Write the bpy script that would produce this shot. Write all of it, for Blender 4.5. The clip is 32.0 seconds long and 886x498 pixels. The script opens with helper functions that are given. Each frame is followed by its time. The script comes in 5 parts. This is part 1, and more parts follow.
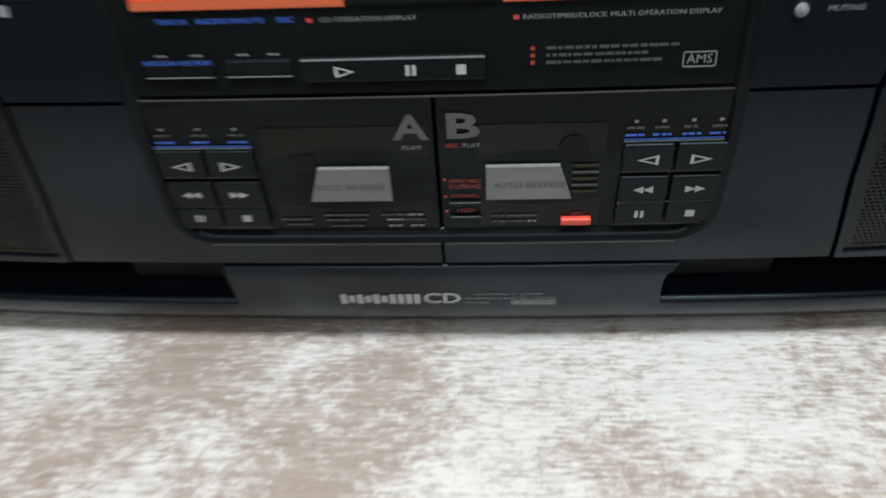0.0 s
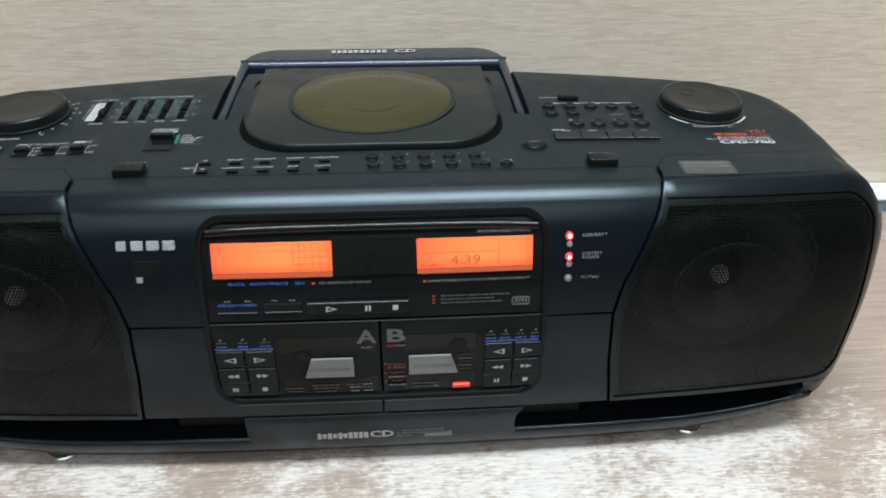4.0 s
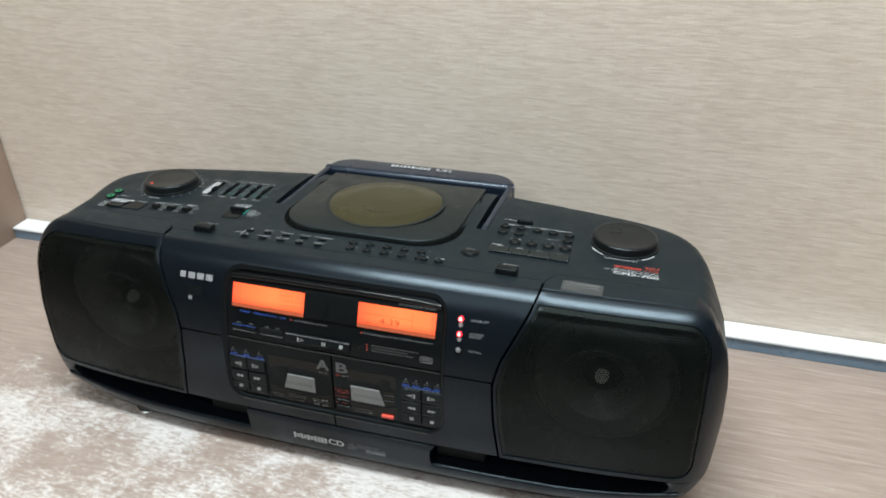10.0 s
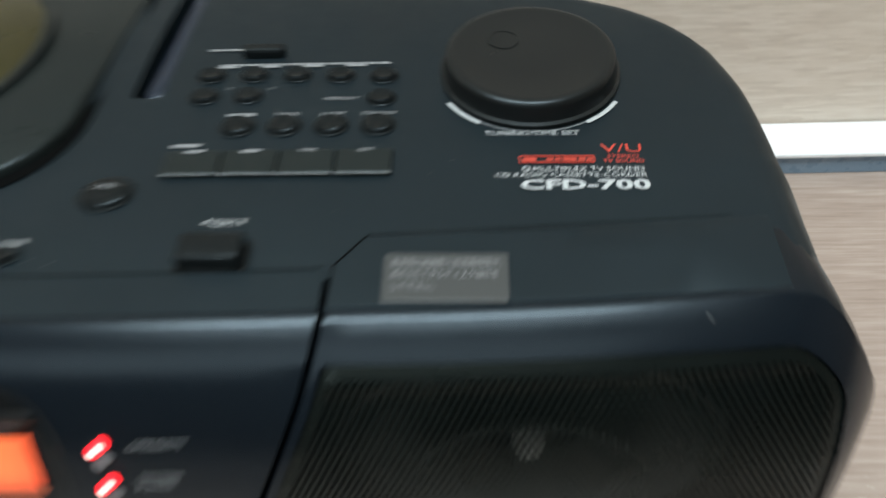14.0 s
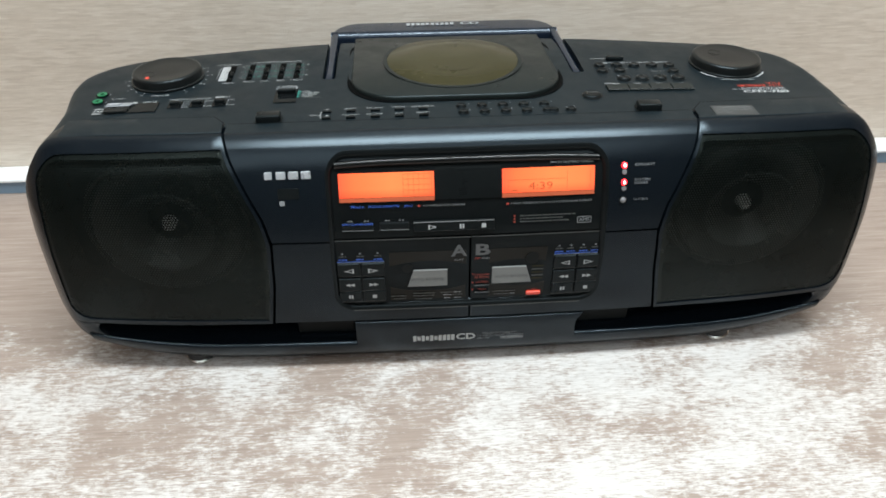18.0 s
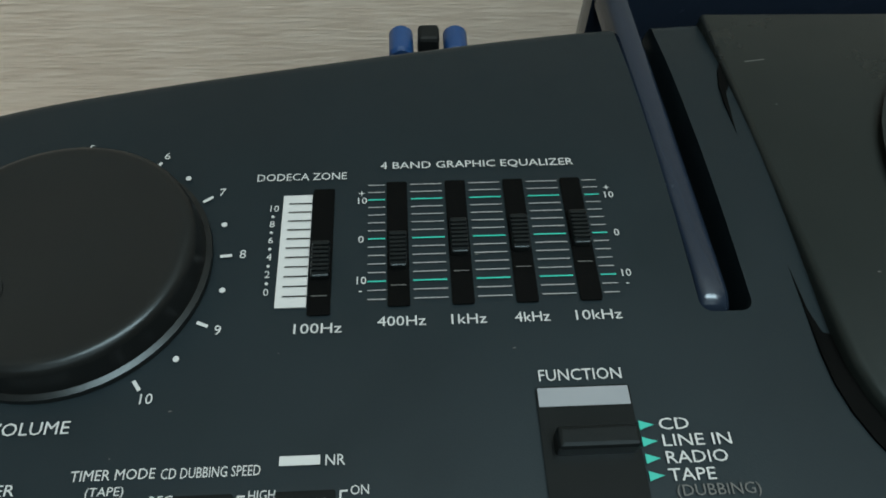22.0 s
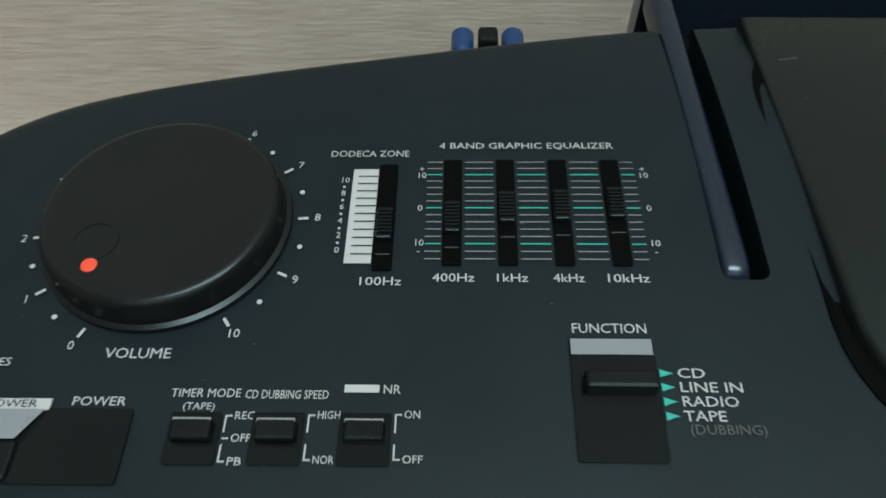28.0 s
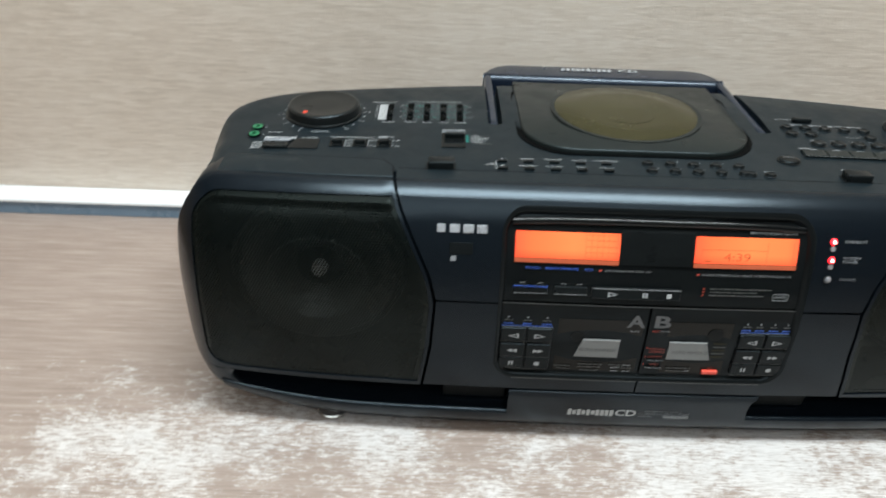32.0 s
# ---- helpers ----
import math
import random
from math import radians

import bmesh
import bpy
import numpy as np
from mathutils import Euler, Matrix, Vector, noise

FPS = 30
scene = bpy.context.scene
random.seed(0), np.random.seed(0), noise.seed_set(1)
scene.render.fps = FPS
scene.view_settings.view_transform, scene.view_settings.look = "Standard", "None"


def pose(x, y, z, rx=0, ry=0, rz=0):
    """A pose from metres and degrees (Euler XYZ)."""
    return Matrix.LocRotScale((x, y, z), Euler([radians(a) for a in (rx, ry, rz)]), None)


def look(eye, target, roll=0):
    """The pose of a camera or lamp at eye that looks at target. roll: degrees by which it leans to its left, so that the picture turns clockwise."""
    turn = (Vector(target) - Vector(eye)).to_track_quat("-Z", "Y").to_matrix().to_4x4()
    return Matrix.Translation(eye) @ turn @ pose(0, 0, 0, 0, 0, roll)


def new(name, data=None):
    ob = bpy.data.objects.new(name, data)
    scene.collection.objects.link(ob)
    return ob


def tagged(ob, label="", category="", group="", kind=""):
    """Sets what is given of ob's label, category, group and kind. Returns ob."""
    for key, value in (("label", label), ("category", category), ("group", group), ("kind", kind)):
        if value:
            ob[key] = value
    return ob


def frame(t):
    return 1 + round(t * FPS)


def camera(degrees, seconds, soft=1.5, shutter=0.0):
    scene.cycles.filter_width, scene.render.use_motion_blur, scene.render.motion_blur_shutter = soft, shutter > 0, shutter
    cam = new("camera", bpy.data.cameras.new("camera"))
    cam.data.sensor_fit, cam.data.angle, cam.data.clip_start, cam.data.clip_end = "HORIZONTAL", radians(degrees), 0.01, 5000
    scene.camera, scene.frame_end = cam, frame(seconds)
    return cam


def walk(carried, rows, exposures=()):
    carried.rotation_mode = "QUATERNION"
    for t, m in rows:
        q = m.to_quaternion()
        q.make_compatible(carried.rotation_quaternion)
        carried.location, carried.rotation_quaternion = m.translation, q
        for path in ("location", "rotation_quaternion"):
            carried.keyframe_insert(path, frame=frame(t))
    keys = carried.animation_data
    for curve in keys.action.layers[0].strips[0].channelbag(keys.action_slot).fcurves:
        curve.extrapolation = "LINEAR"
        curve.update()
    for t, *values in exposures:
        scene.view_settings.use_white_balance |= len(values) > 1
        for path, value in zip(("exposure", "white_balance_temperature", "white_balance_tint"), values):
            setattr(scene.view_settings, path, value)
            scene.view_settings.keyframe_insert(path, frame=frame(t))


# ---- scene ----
K = 1.14  # metres for one unit of the plan
cam = camera(60.07, 32.0, soft=1.7, shutter=0.5)
PATH = [
    (0, (0.0203, -0.2196, 0.2436), (-0.0407, 0.3812, -0.3926), -4.66),
    (0.5, (0.0231, -0.3012, 0.2861), (-0.0905, 0.3435, -0.2979), -6.02),
    (1, (0.0180, -0.3490, 0.3181), (-0.0947, 0.3175, -0.2409), -5.07),
    (1.5, (0.0193, -0.4041, 0.3573), (-0.0549, 0.2984, -0.1628), -3.40),
    (2, (0.0190, -0.4142, 0.3703), (0.0359, 0.3148, -0.1172), 0.24),
    (2.5, (0.0059, -0.3950, 0.3715), (0.0227, 0.3268, -0.1268), 1.40),
    (4.5, (0.0242, -0.3128, 0.3902), (0.0947, 0.3797, -0.1436), 1.44),
    (5, (0.0460, -0.2714, 0.3661), (0.1465, 0.4154, -0.1702), 2.54),
    (5.5, (0.0895, -0.1901, 0.3429), (0.2244, 0.4388, -0.2535), 3.49),
    (6, (0.1704, -0.1435, 0.3224), (0.1600, 0.4744, -0.3001), -5.21),
    (6.5, (0.2171, -0.1116, 0.2956), (0.0420, 0.4543, -0.3515), -12.92),
    (7, (0.2077, -0.1234, 0.3053), (0.0466, 0.4534, -0.3357), -9.99),
    (7.5, (0.1618, -0.1957, 0.3217), (0.0412, 0.4490, -0.2608), -5.20),
    (8, (0.1265, -0.2906, 0.3476), (0.0252, 0.3884, -0.1984), -1.90),
    (8.5, (0.1571, -0.3796, 0.4016), (-0.0063, 0.3238, -0.0964), -1.25),
    (9, (0.2151, -0.4520, 0.4339), (-0.0049, 0.2895, 0.0201), -4.08),
    (9.5, (0.2228, -0.4563, 0.4565), (-0.0094, 0.2848, 0.0487), -3.67),
    (10, (0.2190, -0.4489, 0.4705), (-0.0041, 0.2757, 0.0293), -1.05),
    (10.5, (0.2198, -0.4528, 0.4772), (-0.0130, 0.2575, 0.0181), -0.85),
    (11, (0.2130, -0.4641, 0.4798), (-0.0117, 0.2431, 0.0120), -1.45),
    (11.5, (0.2166, -0.4761, 0.4817), (-0.0171, 0.2327, 0.0206), -2.26),
    (12, (0.2273, -0.4834, 0.4762), (-0.0147, 0.2206, 0.0123), -3.29),
    (12.5, (0.2161, -0.4867, 0.4745), (-0.0127, 0.2186, 0.0058), -3.32),
    (13, (0.2115, -0.4726, 0.4660), (-0.0128, 0.2254, -0.0157), -4.76),
    (13.5, (0.1823, -0.3311, 0.4000), (0.0220, 0.3348, -0.1481), -3.92),
    (14, (0.1898, -0.0967, 0.3146), (0.1361, 0.4567, -0.3639), -5.18),
    (14.5, (0.2090, -0.0476, 0.2644), (0.1856, 0.4792, -0.4366), -5.53),
    (16.5, (0.0969, -0.2825, 0.3688), (0.1036, 0.4089, -0.1711), 0.31),
    (17, (0.0484, -0.4036, 0.4148), (0.0258, 0.2808, -0.1334), -2.54),
    (17.5, (0.0141, -0.4415, 0.4231), (0.0176, 0.2456, -0.1222), -3.63),
    (18, (-0.0420, -0.4318, 0.4155), (0.0036, 0.2568, -0.1260), 0.04),
    (18.5, (-0.0793, -0.4563, 0.4152), (0.0387, 0.2152, -0.1367), 3.87),
    (19, (-0.1226, -0.4653, 0.4272), (-0.0394, 0.2345, -0.0951), 5.33),
    (19.5, (-0.1208, -0.4028, 0.4055), (-0.0705, 0.3070, -0.1074), 2.84),
    (20, (-0.0935, -0.2395, 0.3999), (-0.0900, 0.4534, -0.1380), -1.94),
    (20.4, (-0.1159, -0.1207, 0.3643), (-0.1259, 0.5238, -0.2307), -2.32),
    (21, (-0.1543, 0.0015, 0.3008), (-0.0984, 0.5124, -0.4100), 4.49),
    (21.5, (-0.1488, 0.0063, 0.2925), (-0.1041, 0.4867, -0.4401), 2.39),
    (22, (-0.1467, 0.0162, 0.2896), (-0.0977, 0.4913, -0.4462), 3.71),
    (22.5, (-0.1441, 0.0149, 0.2920), (-0.0956, 0.4774, -0.4517), 3.68),
    (23, (-0.1417, 0.0132, 0.2889), (-0.1060, 0.4799, -0.4529), 2.62),
    (23.5, (-0.1430, 0.0145, 0.2861), (-0.1148, 0.4799, -0.4569), 2.36),
    (24, (-0.1438, 0.0132, 0.2877), (-0.1201, 0.4757, -0.4573), 2.17),
    (24.5, (-0.1467, 0.0121, 0.2903), (-0.1331, 0.4716, -0.4568), 1.31),
    (25, (-0.1491, 0.0105, 0.2910), (-0.1488, 0.4717, -0.4551), -0.11),
    (25.5, (-0.1487, 0.0111, 0.2894), (-0.1542, 0.4719, -0.4569), -0.59),
    (27.5, (-0.1473, 0.0044, 0.2953), (-0.1579, 0.4821, -0.4403), -0.61),
    (28, (-0.1460, -0.0010, 0.3005), (-0.1623, 0.4845, -0.4298), -0.97),
    (28.5, (-0.1337, -0.0519, 0.3464), (-0.1766, 0.5398, -0.2998), -3.94),
    (29, (-0.1317, -0.1221, 0.3495), (-0.1831, 0.4777, -0.2885), -3.13),
    (29.5, (-0.1222, -0.1523, 0.3600), (-0.1771, 0.4440, -0.2810), -2.66),
    (30, (-0.1071, -0.1656, 0.3675), (-0.1605, 0.4396, -0.2652), -3.40),
    (30.5, (-0.1042, -0.2013, 0.3782), (-0.1364, 0.4091, -0.2510), -1.20),
    (31, (-0.1347, -0.2702, 0.3943), (-0.1294, 0.3918, -0.1811), 2.53),
    (31.5, (-0.1568, -0.3593, 0.4008), (-0.1290, 0.3256, -0.1467), 5.24),
    (32, (-0.1255, -0.3853, 0.4025), (-0.1197, 0.3270, -0.1095), 2.11),
]
walk(cam, [(t, look(Vector(eye) * K, Vector(target) * K, roll)) for t, eye, target, roll in PATH],
     exposures=[(0.0, -0.03, 6500, 10), (1.2, 0.14, 6500, 10), (2.5, 0.19, 6500, 10), (5.4, 0.17, 6500, 10), (6.4, 0.0, 6500, 8), (7.2, -0.03, 6500, 8), (8.2, 0.17, 6500, 10), (13.4, 0.19, 6500, 10), (14.2, 0.02, 6500, 8), (14.8, 0.02, 6500, 8), (16.4, 0.19, 6500, 10), (20.2, 0.19, 6500, 10), (21.2, -0.32, 6500, 2), (28.1, -0.40, 6500, 2), (28.8, 0.08, 6500, 10), (32.0, 0.19, 6500, 10)])

# ---- light ----
world = bpy.data.worlds.new("world")
scene.world = world
world.use_nodes = True
world.node_tree.nodes["Background"].inputs[0].default_value = (0.9, 0.95, 1.0, 1)
world.node_tree.nodes["Background"].inputs[1].default_value = 0.05


def ceiling_lamp(x, y, w, d, watts):
    lamp = bpy.data.lights.new("overhead_area_light", "AREA")
    lamp.shape, lamp.size, lamp.size_y, lamp.energy, lamp.color = "RECTANGLE", w, d, watts, (0.872, 0.972, 1.0)
    ob = new("overhead_area_light", lamp)
    ob.matrix_world = pose(x, y, 1.72)
    return ob


# ceiling lamp above the radio
ceiling_lamp(0.1, -0.22, 1.2, 0.3, 38)
# added soft fill for the front faces, stands for no known fixture
ceiling_lamp(-0.2, -1.5, 2.2, 1.2, 16)

# ---- materials ----
def nodes_of(name):
    m = bpy.data.materials.new(name)
    m.use_nodes = True
    n = m.node_tree.nodes
    return m, n, m.node_tree.links, n["Principled BSDF"]


def link_noise(n, l, scale, detail=4.0, rough=0.55, stretch=(1, 1, 1)):
    tc, mp, nz = n.new("ShaderNodeTexCoord"), n.new("ShaderNodeMapping"), n.new("ShaderNodeTexNoise")
    mp.inputs["Scale"].default_value = stretch
    nz.inputs["Scale"].default_value, nz.inputs["Detail"].default_value, nz.inputs["Roughness"].default_value = scale, detail, rough
    l.new(tc.outputs["Object"], mp.inputs[0])
    l.new(mp.outputs[0], nz.inputs["Vector"])
    return nz


def ramp(n, l, source, stops):
    r = n.new("ShaderNodeValToRGB")
    while len(r.color_ramp.elements) < len(stops):
        r.color_ramp.elements.new(0.5)
    for e, (p, c) in zip(r.color_ramp.elements, stops):
        e.position = p
        e.color = (*c, 1) if len(c) == 3 else c
    l.new(source, r.inputs[0])
    return r.outputs[0]


def plastic(name, color, rough, grain=900.0, bump=0.06, spread=0.25, metal=0.0, wear=0.08, spec=0.5, tint=None):
    """Moulded plastic or paint: fine grain in the relief, faint stains in colour and gloss."""
    m, n, l, p = nodes_of(name)
    stain = link_noise(n, l, 14.0, 5.0)
    c = color
    l.new(ramp(n, l, stain.outputs[0], [(0.3, tuple(v * (1 - spread) for v in c)), (0.7, tuple(v * (1 + spread) for v in c))]), p.inputs["Base Color"])
    smear = link_noise(n, l, 40.0, 6.0, 0.65)
    mr = n.new("ShaderNodeMapRange")
    mr.inputs["From Min"].default_value, mr.inputs["From Max"].default_value = 0.3, 0.7
    mr.inputs["To Min"].default_value, mr.inputs["To Max"].default_value = max(0.02, rough - wear), rough + wear
    l.new(smear.outputs[0], mr.inputs[0])
    l.new(mr.outputs[0], p.inputs["Roughness"])
    p.inputs["Metallic"].default_value = metal
    p.inputs["Specular IOR Level"].default_value = spec
    if tint:
        p.inputs["Specular Tint"].default_value = (*tint, 1)
    if bump:
        g = link_noise(n, l, grain, 2.0)
        b = n.new("ShaderNodeBump")
        b.inputs["Strength"].default_value, b.inputs["Distance"].default_value = bump, 0.001
        l.new(g.outputs[0], b.inputs["Height"])
        l.new(b.outputs[0], p.inputs["Normal"])
    return m


def glow(name, color, strength, deep=None):
    m, n, l, p = nodes_of(name)
    p.inputs["Base Color"].default_value = (*[v * 0.4 for v in color], 1)
    p.inputs["Roughness"].default_value = 0.3
    if deep:
        nz = link_noise(n, l, 9.0, 2.0)
        l.new(ramp(n, l, nz.outputs[0], [(0.3, deep), (0.65, color)]), p.inputs["Emission Color"])
    else:
        p.inputs["Emission Color"].default_value = (*color, 1)
    p.inputs["Emission Strength"].default_value = strength
    return m


def table_wood():
    """Brown laminate with long grain, lamp sheen painted in as ragged, streaky white patches near the edge."""
    m, n, l, p = nodes_of("table_wood")
    grain = link_noise(n, l, 26.0, 8.0, 0.6, (0.6, 11.0, 1.0))
    fine = link_noise(n, l, 300.0, 4.0, 0.65, (0.09, 2.2, 1.0))
    mix = n.new("ShaderNodeMix")
    mix.data_type = "FLOAT"
    mix.inputs[0].default_value = 0.5
    l.new(grain.outputs[0], mix.inputs[2])
    l.new(fine.outputs[0], mix.inputs[3])
    wood = ramp(n, l, mix.outputs[0], [(0.34, (0.262, 0.199, 0.165)), (0.5, (0.335, 0.262, 0.222)), (0.64, (0.415, 0.338, 0.292))])
    big = link_noise(n, l, 13.0, 6.0, 0.65, (0.9, 1.2, 1.0))
    mid = link_noise(n, l, 170.0, 8.0, 0.8, (0.8, 1.25, 1.0))
    streak = link_noise(n, l, 520.0, 5.0, 0.8, (0.16, 1.5, 1.0))
    tc, sep = n.new("ShaderNodeTexCoord"), n.new("ShaderNodeSeparateXYZ")
    l.new(tc.outputs["Object"], sep.inputs[0])

    def math_node(op, a, b=0.0):
        q = n.new("ShaderNodeMath")
        q.operation = op
        for k, v in enumerate((a, b)):
            if isinstance(v, (int, float)):
                q.inputs[k].default_value = v
            else:
                l.new(v, q.inputs[k])
        return q.outputs[0]

    def fade(source, a, b, low):
        q = n.new("ShaderNodeMapRange")
        for key, v in (("From Min", a), ("From Max", b), ("To Min", low), ("To Max", 0.0)):
            q.inputs[key].default_value = v
        l.new(source, q.inputs[0])
        return q.outputs[0]

    # where the painted lamp sheen whitens the wood, strongest towards the front
    s = math_node("ADD", math_node("MULTIPLY", big.outputs[0], 1.25), math_node("MULTIPLY", mid.outputs[0], 0.95))
    s = math_node("ADD", s, math_node("MULTIPLY", streak.outputs[0], 0.95))
    s = math_node("ADD", s, fade(sep.outputs["Y"], 0.10, -0.05, -0.26))
    s = math_node("ADD", s, fade(sep.outputs["Y"], -0.36, -0.20, -0.12))
    s = math_node("ADD", s, fade(math_node("ABSOLUTE", sep.outputs["X"]), 0.48, 0.26, -0.14))
    sheen_mask = ramp(n, l, math_node("SUBTRACT", s, 1.075), [(0.39, (0, 0, 0)), (0.49, (0.42, 0.42, 0.42)), (0.61, (0.97, 0.97, 0.97))])
    col = n.new("ShaderNodeMix")
    col.data_type = "RGBA"
    l.new(sheen_mask, col.inputs[0])
    l.new(wood, col.inputs[6])
    l.new(ramp(n, l, streak.outputs[0], [(0.3, (0.50, 0.465, 0.445)), (0.60, (0.675, 0.64, 0.618))]), col.inputs[7])
    l.new(col.outputs[2], p.inputs["Base Color"])
    p.inputs["Roughness"].default_value = 0.5
    b = n.new("ShaderNodeBump")
    b.inputs["Strength"].default_value, b.inputs["Distance"].default_value = 0.25, 0.0008
    l.new(fine.outputs[0], b.inputs["Height"])
    l.new(b.outputs[0], p.inputs["Normal"])
    return m


def wall_cloth():
    """Beige wallpaper of woven fibre with short level threads and faint stains."""
    m, n, l, p = nodes_of("wall_cloth")
    thread = link_noise(n, l, 150.0, 4.0, 0.6, (0.42, 1.0, 5.0))
    dash_at, dash = n.new("ShaderNodeMapping"), n.new("ShaderNodeTexVoronoi")
    dash_at.inputs["Scale"].default_value = (42.0, 1.0, 430.0)
    coords = n.new("ShaderNodeTexCoord")
    l.new(coords.outputs["Object"], dash_at.inputs[0])
    l.new(dash_at.outputs[0], dash.inputs["Vector"])
    dash.inputs["Scale"].default_value = 1.0
    level = n.new("ShaderNodeSeparateColor")
    l.new(dash.outputs["Color"], level.inputs[0])
    stain = link_noise(n, l, 6.0, 5.0, 0.6, (0.8, 1.0, 1.0))
    mix, weave = n.new("ShaderNodeMix"), n.new("ShaderNodeMix")
    mix.data_type = weave.data_type = "FLOAT"
    weave.inputs[0].default_value, mix.inputs[0].default_value = 0.24, 0.30
    l.new(thread.outputs[0], weave.inputs[2])
    l.new(level.outputs[0], weave.inputs[3])
    l.new(weave.outputs[0], mix.inputs[2])
    l.new(stain.outputs[0], mix.inputs[3])
    l.new(ramp(n, l, mix.outputs[0], [(0.3, (0.585, 0.492, 0.41)), (0.5, (0.70, 0.605, 0.515)), (0.7, (0.80, 0.715, 0.63))]), p.inputs["Base Color"])
    p.inputs["Roughness"].default_value = 0.75
    b = n.new("ShaderNodeBump")
    b.inputs["Strength"].default_value, b.inputs["Distance"].default_value = 0.35, 0.0012
    l.new(thread.outputs[0], b.inputs["Height"])
    l.new(b.outputs[0], p.inputs["Normal"])
    return m


def lcd_glow():
    """Orange backlight, redder towards the ends and the foot of each display."""
    m, n, l, p = nodes_of("lcd_orange")
    tc, sep = n.new("ShaderNodeTexCoord"), n.new("ShaderNodeSeparateXYZ")
    l.new(tc.outputs["Generated"], sep.inputs[0])
    across = ramp(n, l, sep.outputs["X"], [(0.0, (1.0, 0.070, 0.030)), (0.16, (1.0, 0.125, 0.038)), (0.55, (1.0, 0.185, 0.055)), (0.9, (1.0, 0.160, 0.048)), (1.0, (1.0, 0.105, 0.038))])
    down = ramp(n, l, sep.outputs["Z"], [(0.0, (0.72, 0.50, 0.56)), (0.34, (1, 1, 1)), (1.0, (1, 0.97, 0.95))])
    mix = n.new("ShaderNodeMix")
    mix.data_type, mix.blend_type = "RGBA", "MULTIPLY"
    mix.inputs[0].default_value = 1.0
    l.new(across, mix.inputs[6])
    l.new(down, mix.inputs[7])
    l.new(mix.outputs[2], p.inputs["Emission Color"])
    p.inputs["Base Color"].default_value = (0.3, 0.06, 0.02, 1)
    p.inputs["Roughness"].default_value = 0.3
    p.inputs["Emission Strength"].default_value = 1.3
    return m


M_TABLE, M_WALL = table_wood(), wall_cloth()
M_CEIL = plastic("ceiling_paint", (0.62, 0.61, 0.59), 0.8, 60, 0.1, 0.06)
M_ROOM = plastic("room_paint", (0.25, 0.245, 0.235), 0.8, 60, 0.1, 0.06)
COOL = (0.82, 0.98, 1.08)
M_CASE = plastic("case_black", (0.0058, 0.0102, 0.0130), 0.44, 2600, 0.04, 0.10, spec=0.24, tint=COOL)
M_FASCIA = plastic("fascia_blue_black", (0.0034, 0.0055, 0.0082), 0.24, 2600, 0.012, 0.08, wear=0.015, spec=0.27, tint=(0.80, 0.97, 1.09))
M_GLOSS = plastic("gloss_black", (0.0064, 0.0076, 0.0080), 0.08, 200, 0.0, 0.2, wear=0.04, spec=0.13, tint=COOL)
M_DARK = plastic("dark_recess", (0.0068, 0.0082, 0.0084), 0.6, 900, 0.05, spec=0.15)
M_KEY = plastic("key_black", (0.0055, 0.0068, 0.0072), 0.30, 2600, 0.03, spec=0.17, tint=COOL)
M_KNOB = plastic("knob_black", (0.0068, 0.0076, 0.0076), 0.30, 3200, 0.02, 0.06, wear=0.03, spec=0.28, tint=COOL)
M_HANDLE = plastic("handle_blue_black", (0.0095, 0.0150, 0.0265), 0.22, 2600, 0.02, 0.1, spec=0.5, tint=(0.85, 0.97, 1.10))
M_LID = plastic("lid_smoke", (0.0100, 0.0132, 0.0128), 0.33, 2600, 0.03, 0.12, spec=0.22, tint=COOL)
M_AMBER = plastic("amber_window", (0.031, 0.0275, 0.0100), 0.22, 700, 0.03, 0.12, spec=0.25)
M_GRILLE = plastic("grille_black", (0.0028, 0.0041, 0.0038), 0.28, 1500, 0.0, spec=0.24, wear=0.03, tint=(0.85, 1.0, 0.95))
M_CONE = plastic("cone_black", (0.034, 0.040, 0.037), 0.40, 400, 0.1)
# pale colour imitates the bright glint on the speaker's cap
M_CAP_GLINT = plastic("dust_cap_glint", (0.48, 0.49, 0.48), 0.15, 500, 0.05)
M_WHITE = plastic("print_white", (0.39, 0.41, 0.42), 0.5, 900, 0.0, 0.05)
# blue-grey that stands in for the reflection on the switch slopes
M_SLOPE_SHEEN = plastic("slope_sheen_grey", (0.19, 0.21, 0.235), 0.25, 900, 0.0, 0.08)
M_HOLE = plastic("slot_black", (0.0012, 0.0015, 0.0016), 0.7, 900, 0.0, 0.1, spec=0.05)
M_PANEL = plastic("scale_panel_grey", (0.39, 0.405, 0.415), 0.45, 900, 0.0, 0.06)
# grey of the print and of highlights painted on key edges
M_GREY = plastic("print_or_glint_grey", (0.21, 0.22, 0.23), 0.5, 900, 0.0, 0.05)
M_PRINTAB = plastic("print_ab_grey", (0.085, 0.088, 0.092), 0.5, 900, 0.0, 0.05)
M_DIM = plastic("print_or_glint_dim", (0.06, 0.064, 0.064), 0.5, 900, 0.0, 0.05)
M_SILVER = plastic("print_silver", (0.5, 0.52, 0.55), 0.3, 900, 0.0, 0.05, metal=0.6)
M_TEAL = plastic("print_teal", (0.02, 0.33, 0.27), 0.5, 900, 0.0, 0.05)
M_BLUE = plastic("print_blue", (0.05, 0.14, 0.62), 0.5, 900, 0.0, 0.05)
M_RED = plastic("print_red", (0.45, 0.048, 0.03), 0.5, 900, 0.0, 0.05)
M_REDKEY = plastic("red_key", (0.75, 0.07, 0.04), 0.4, 900, 0.0, 0.05)
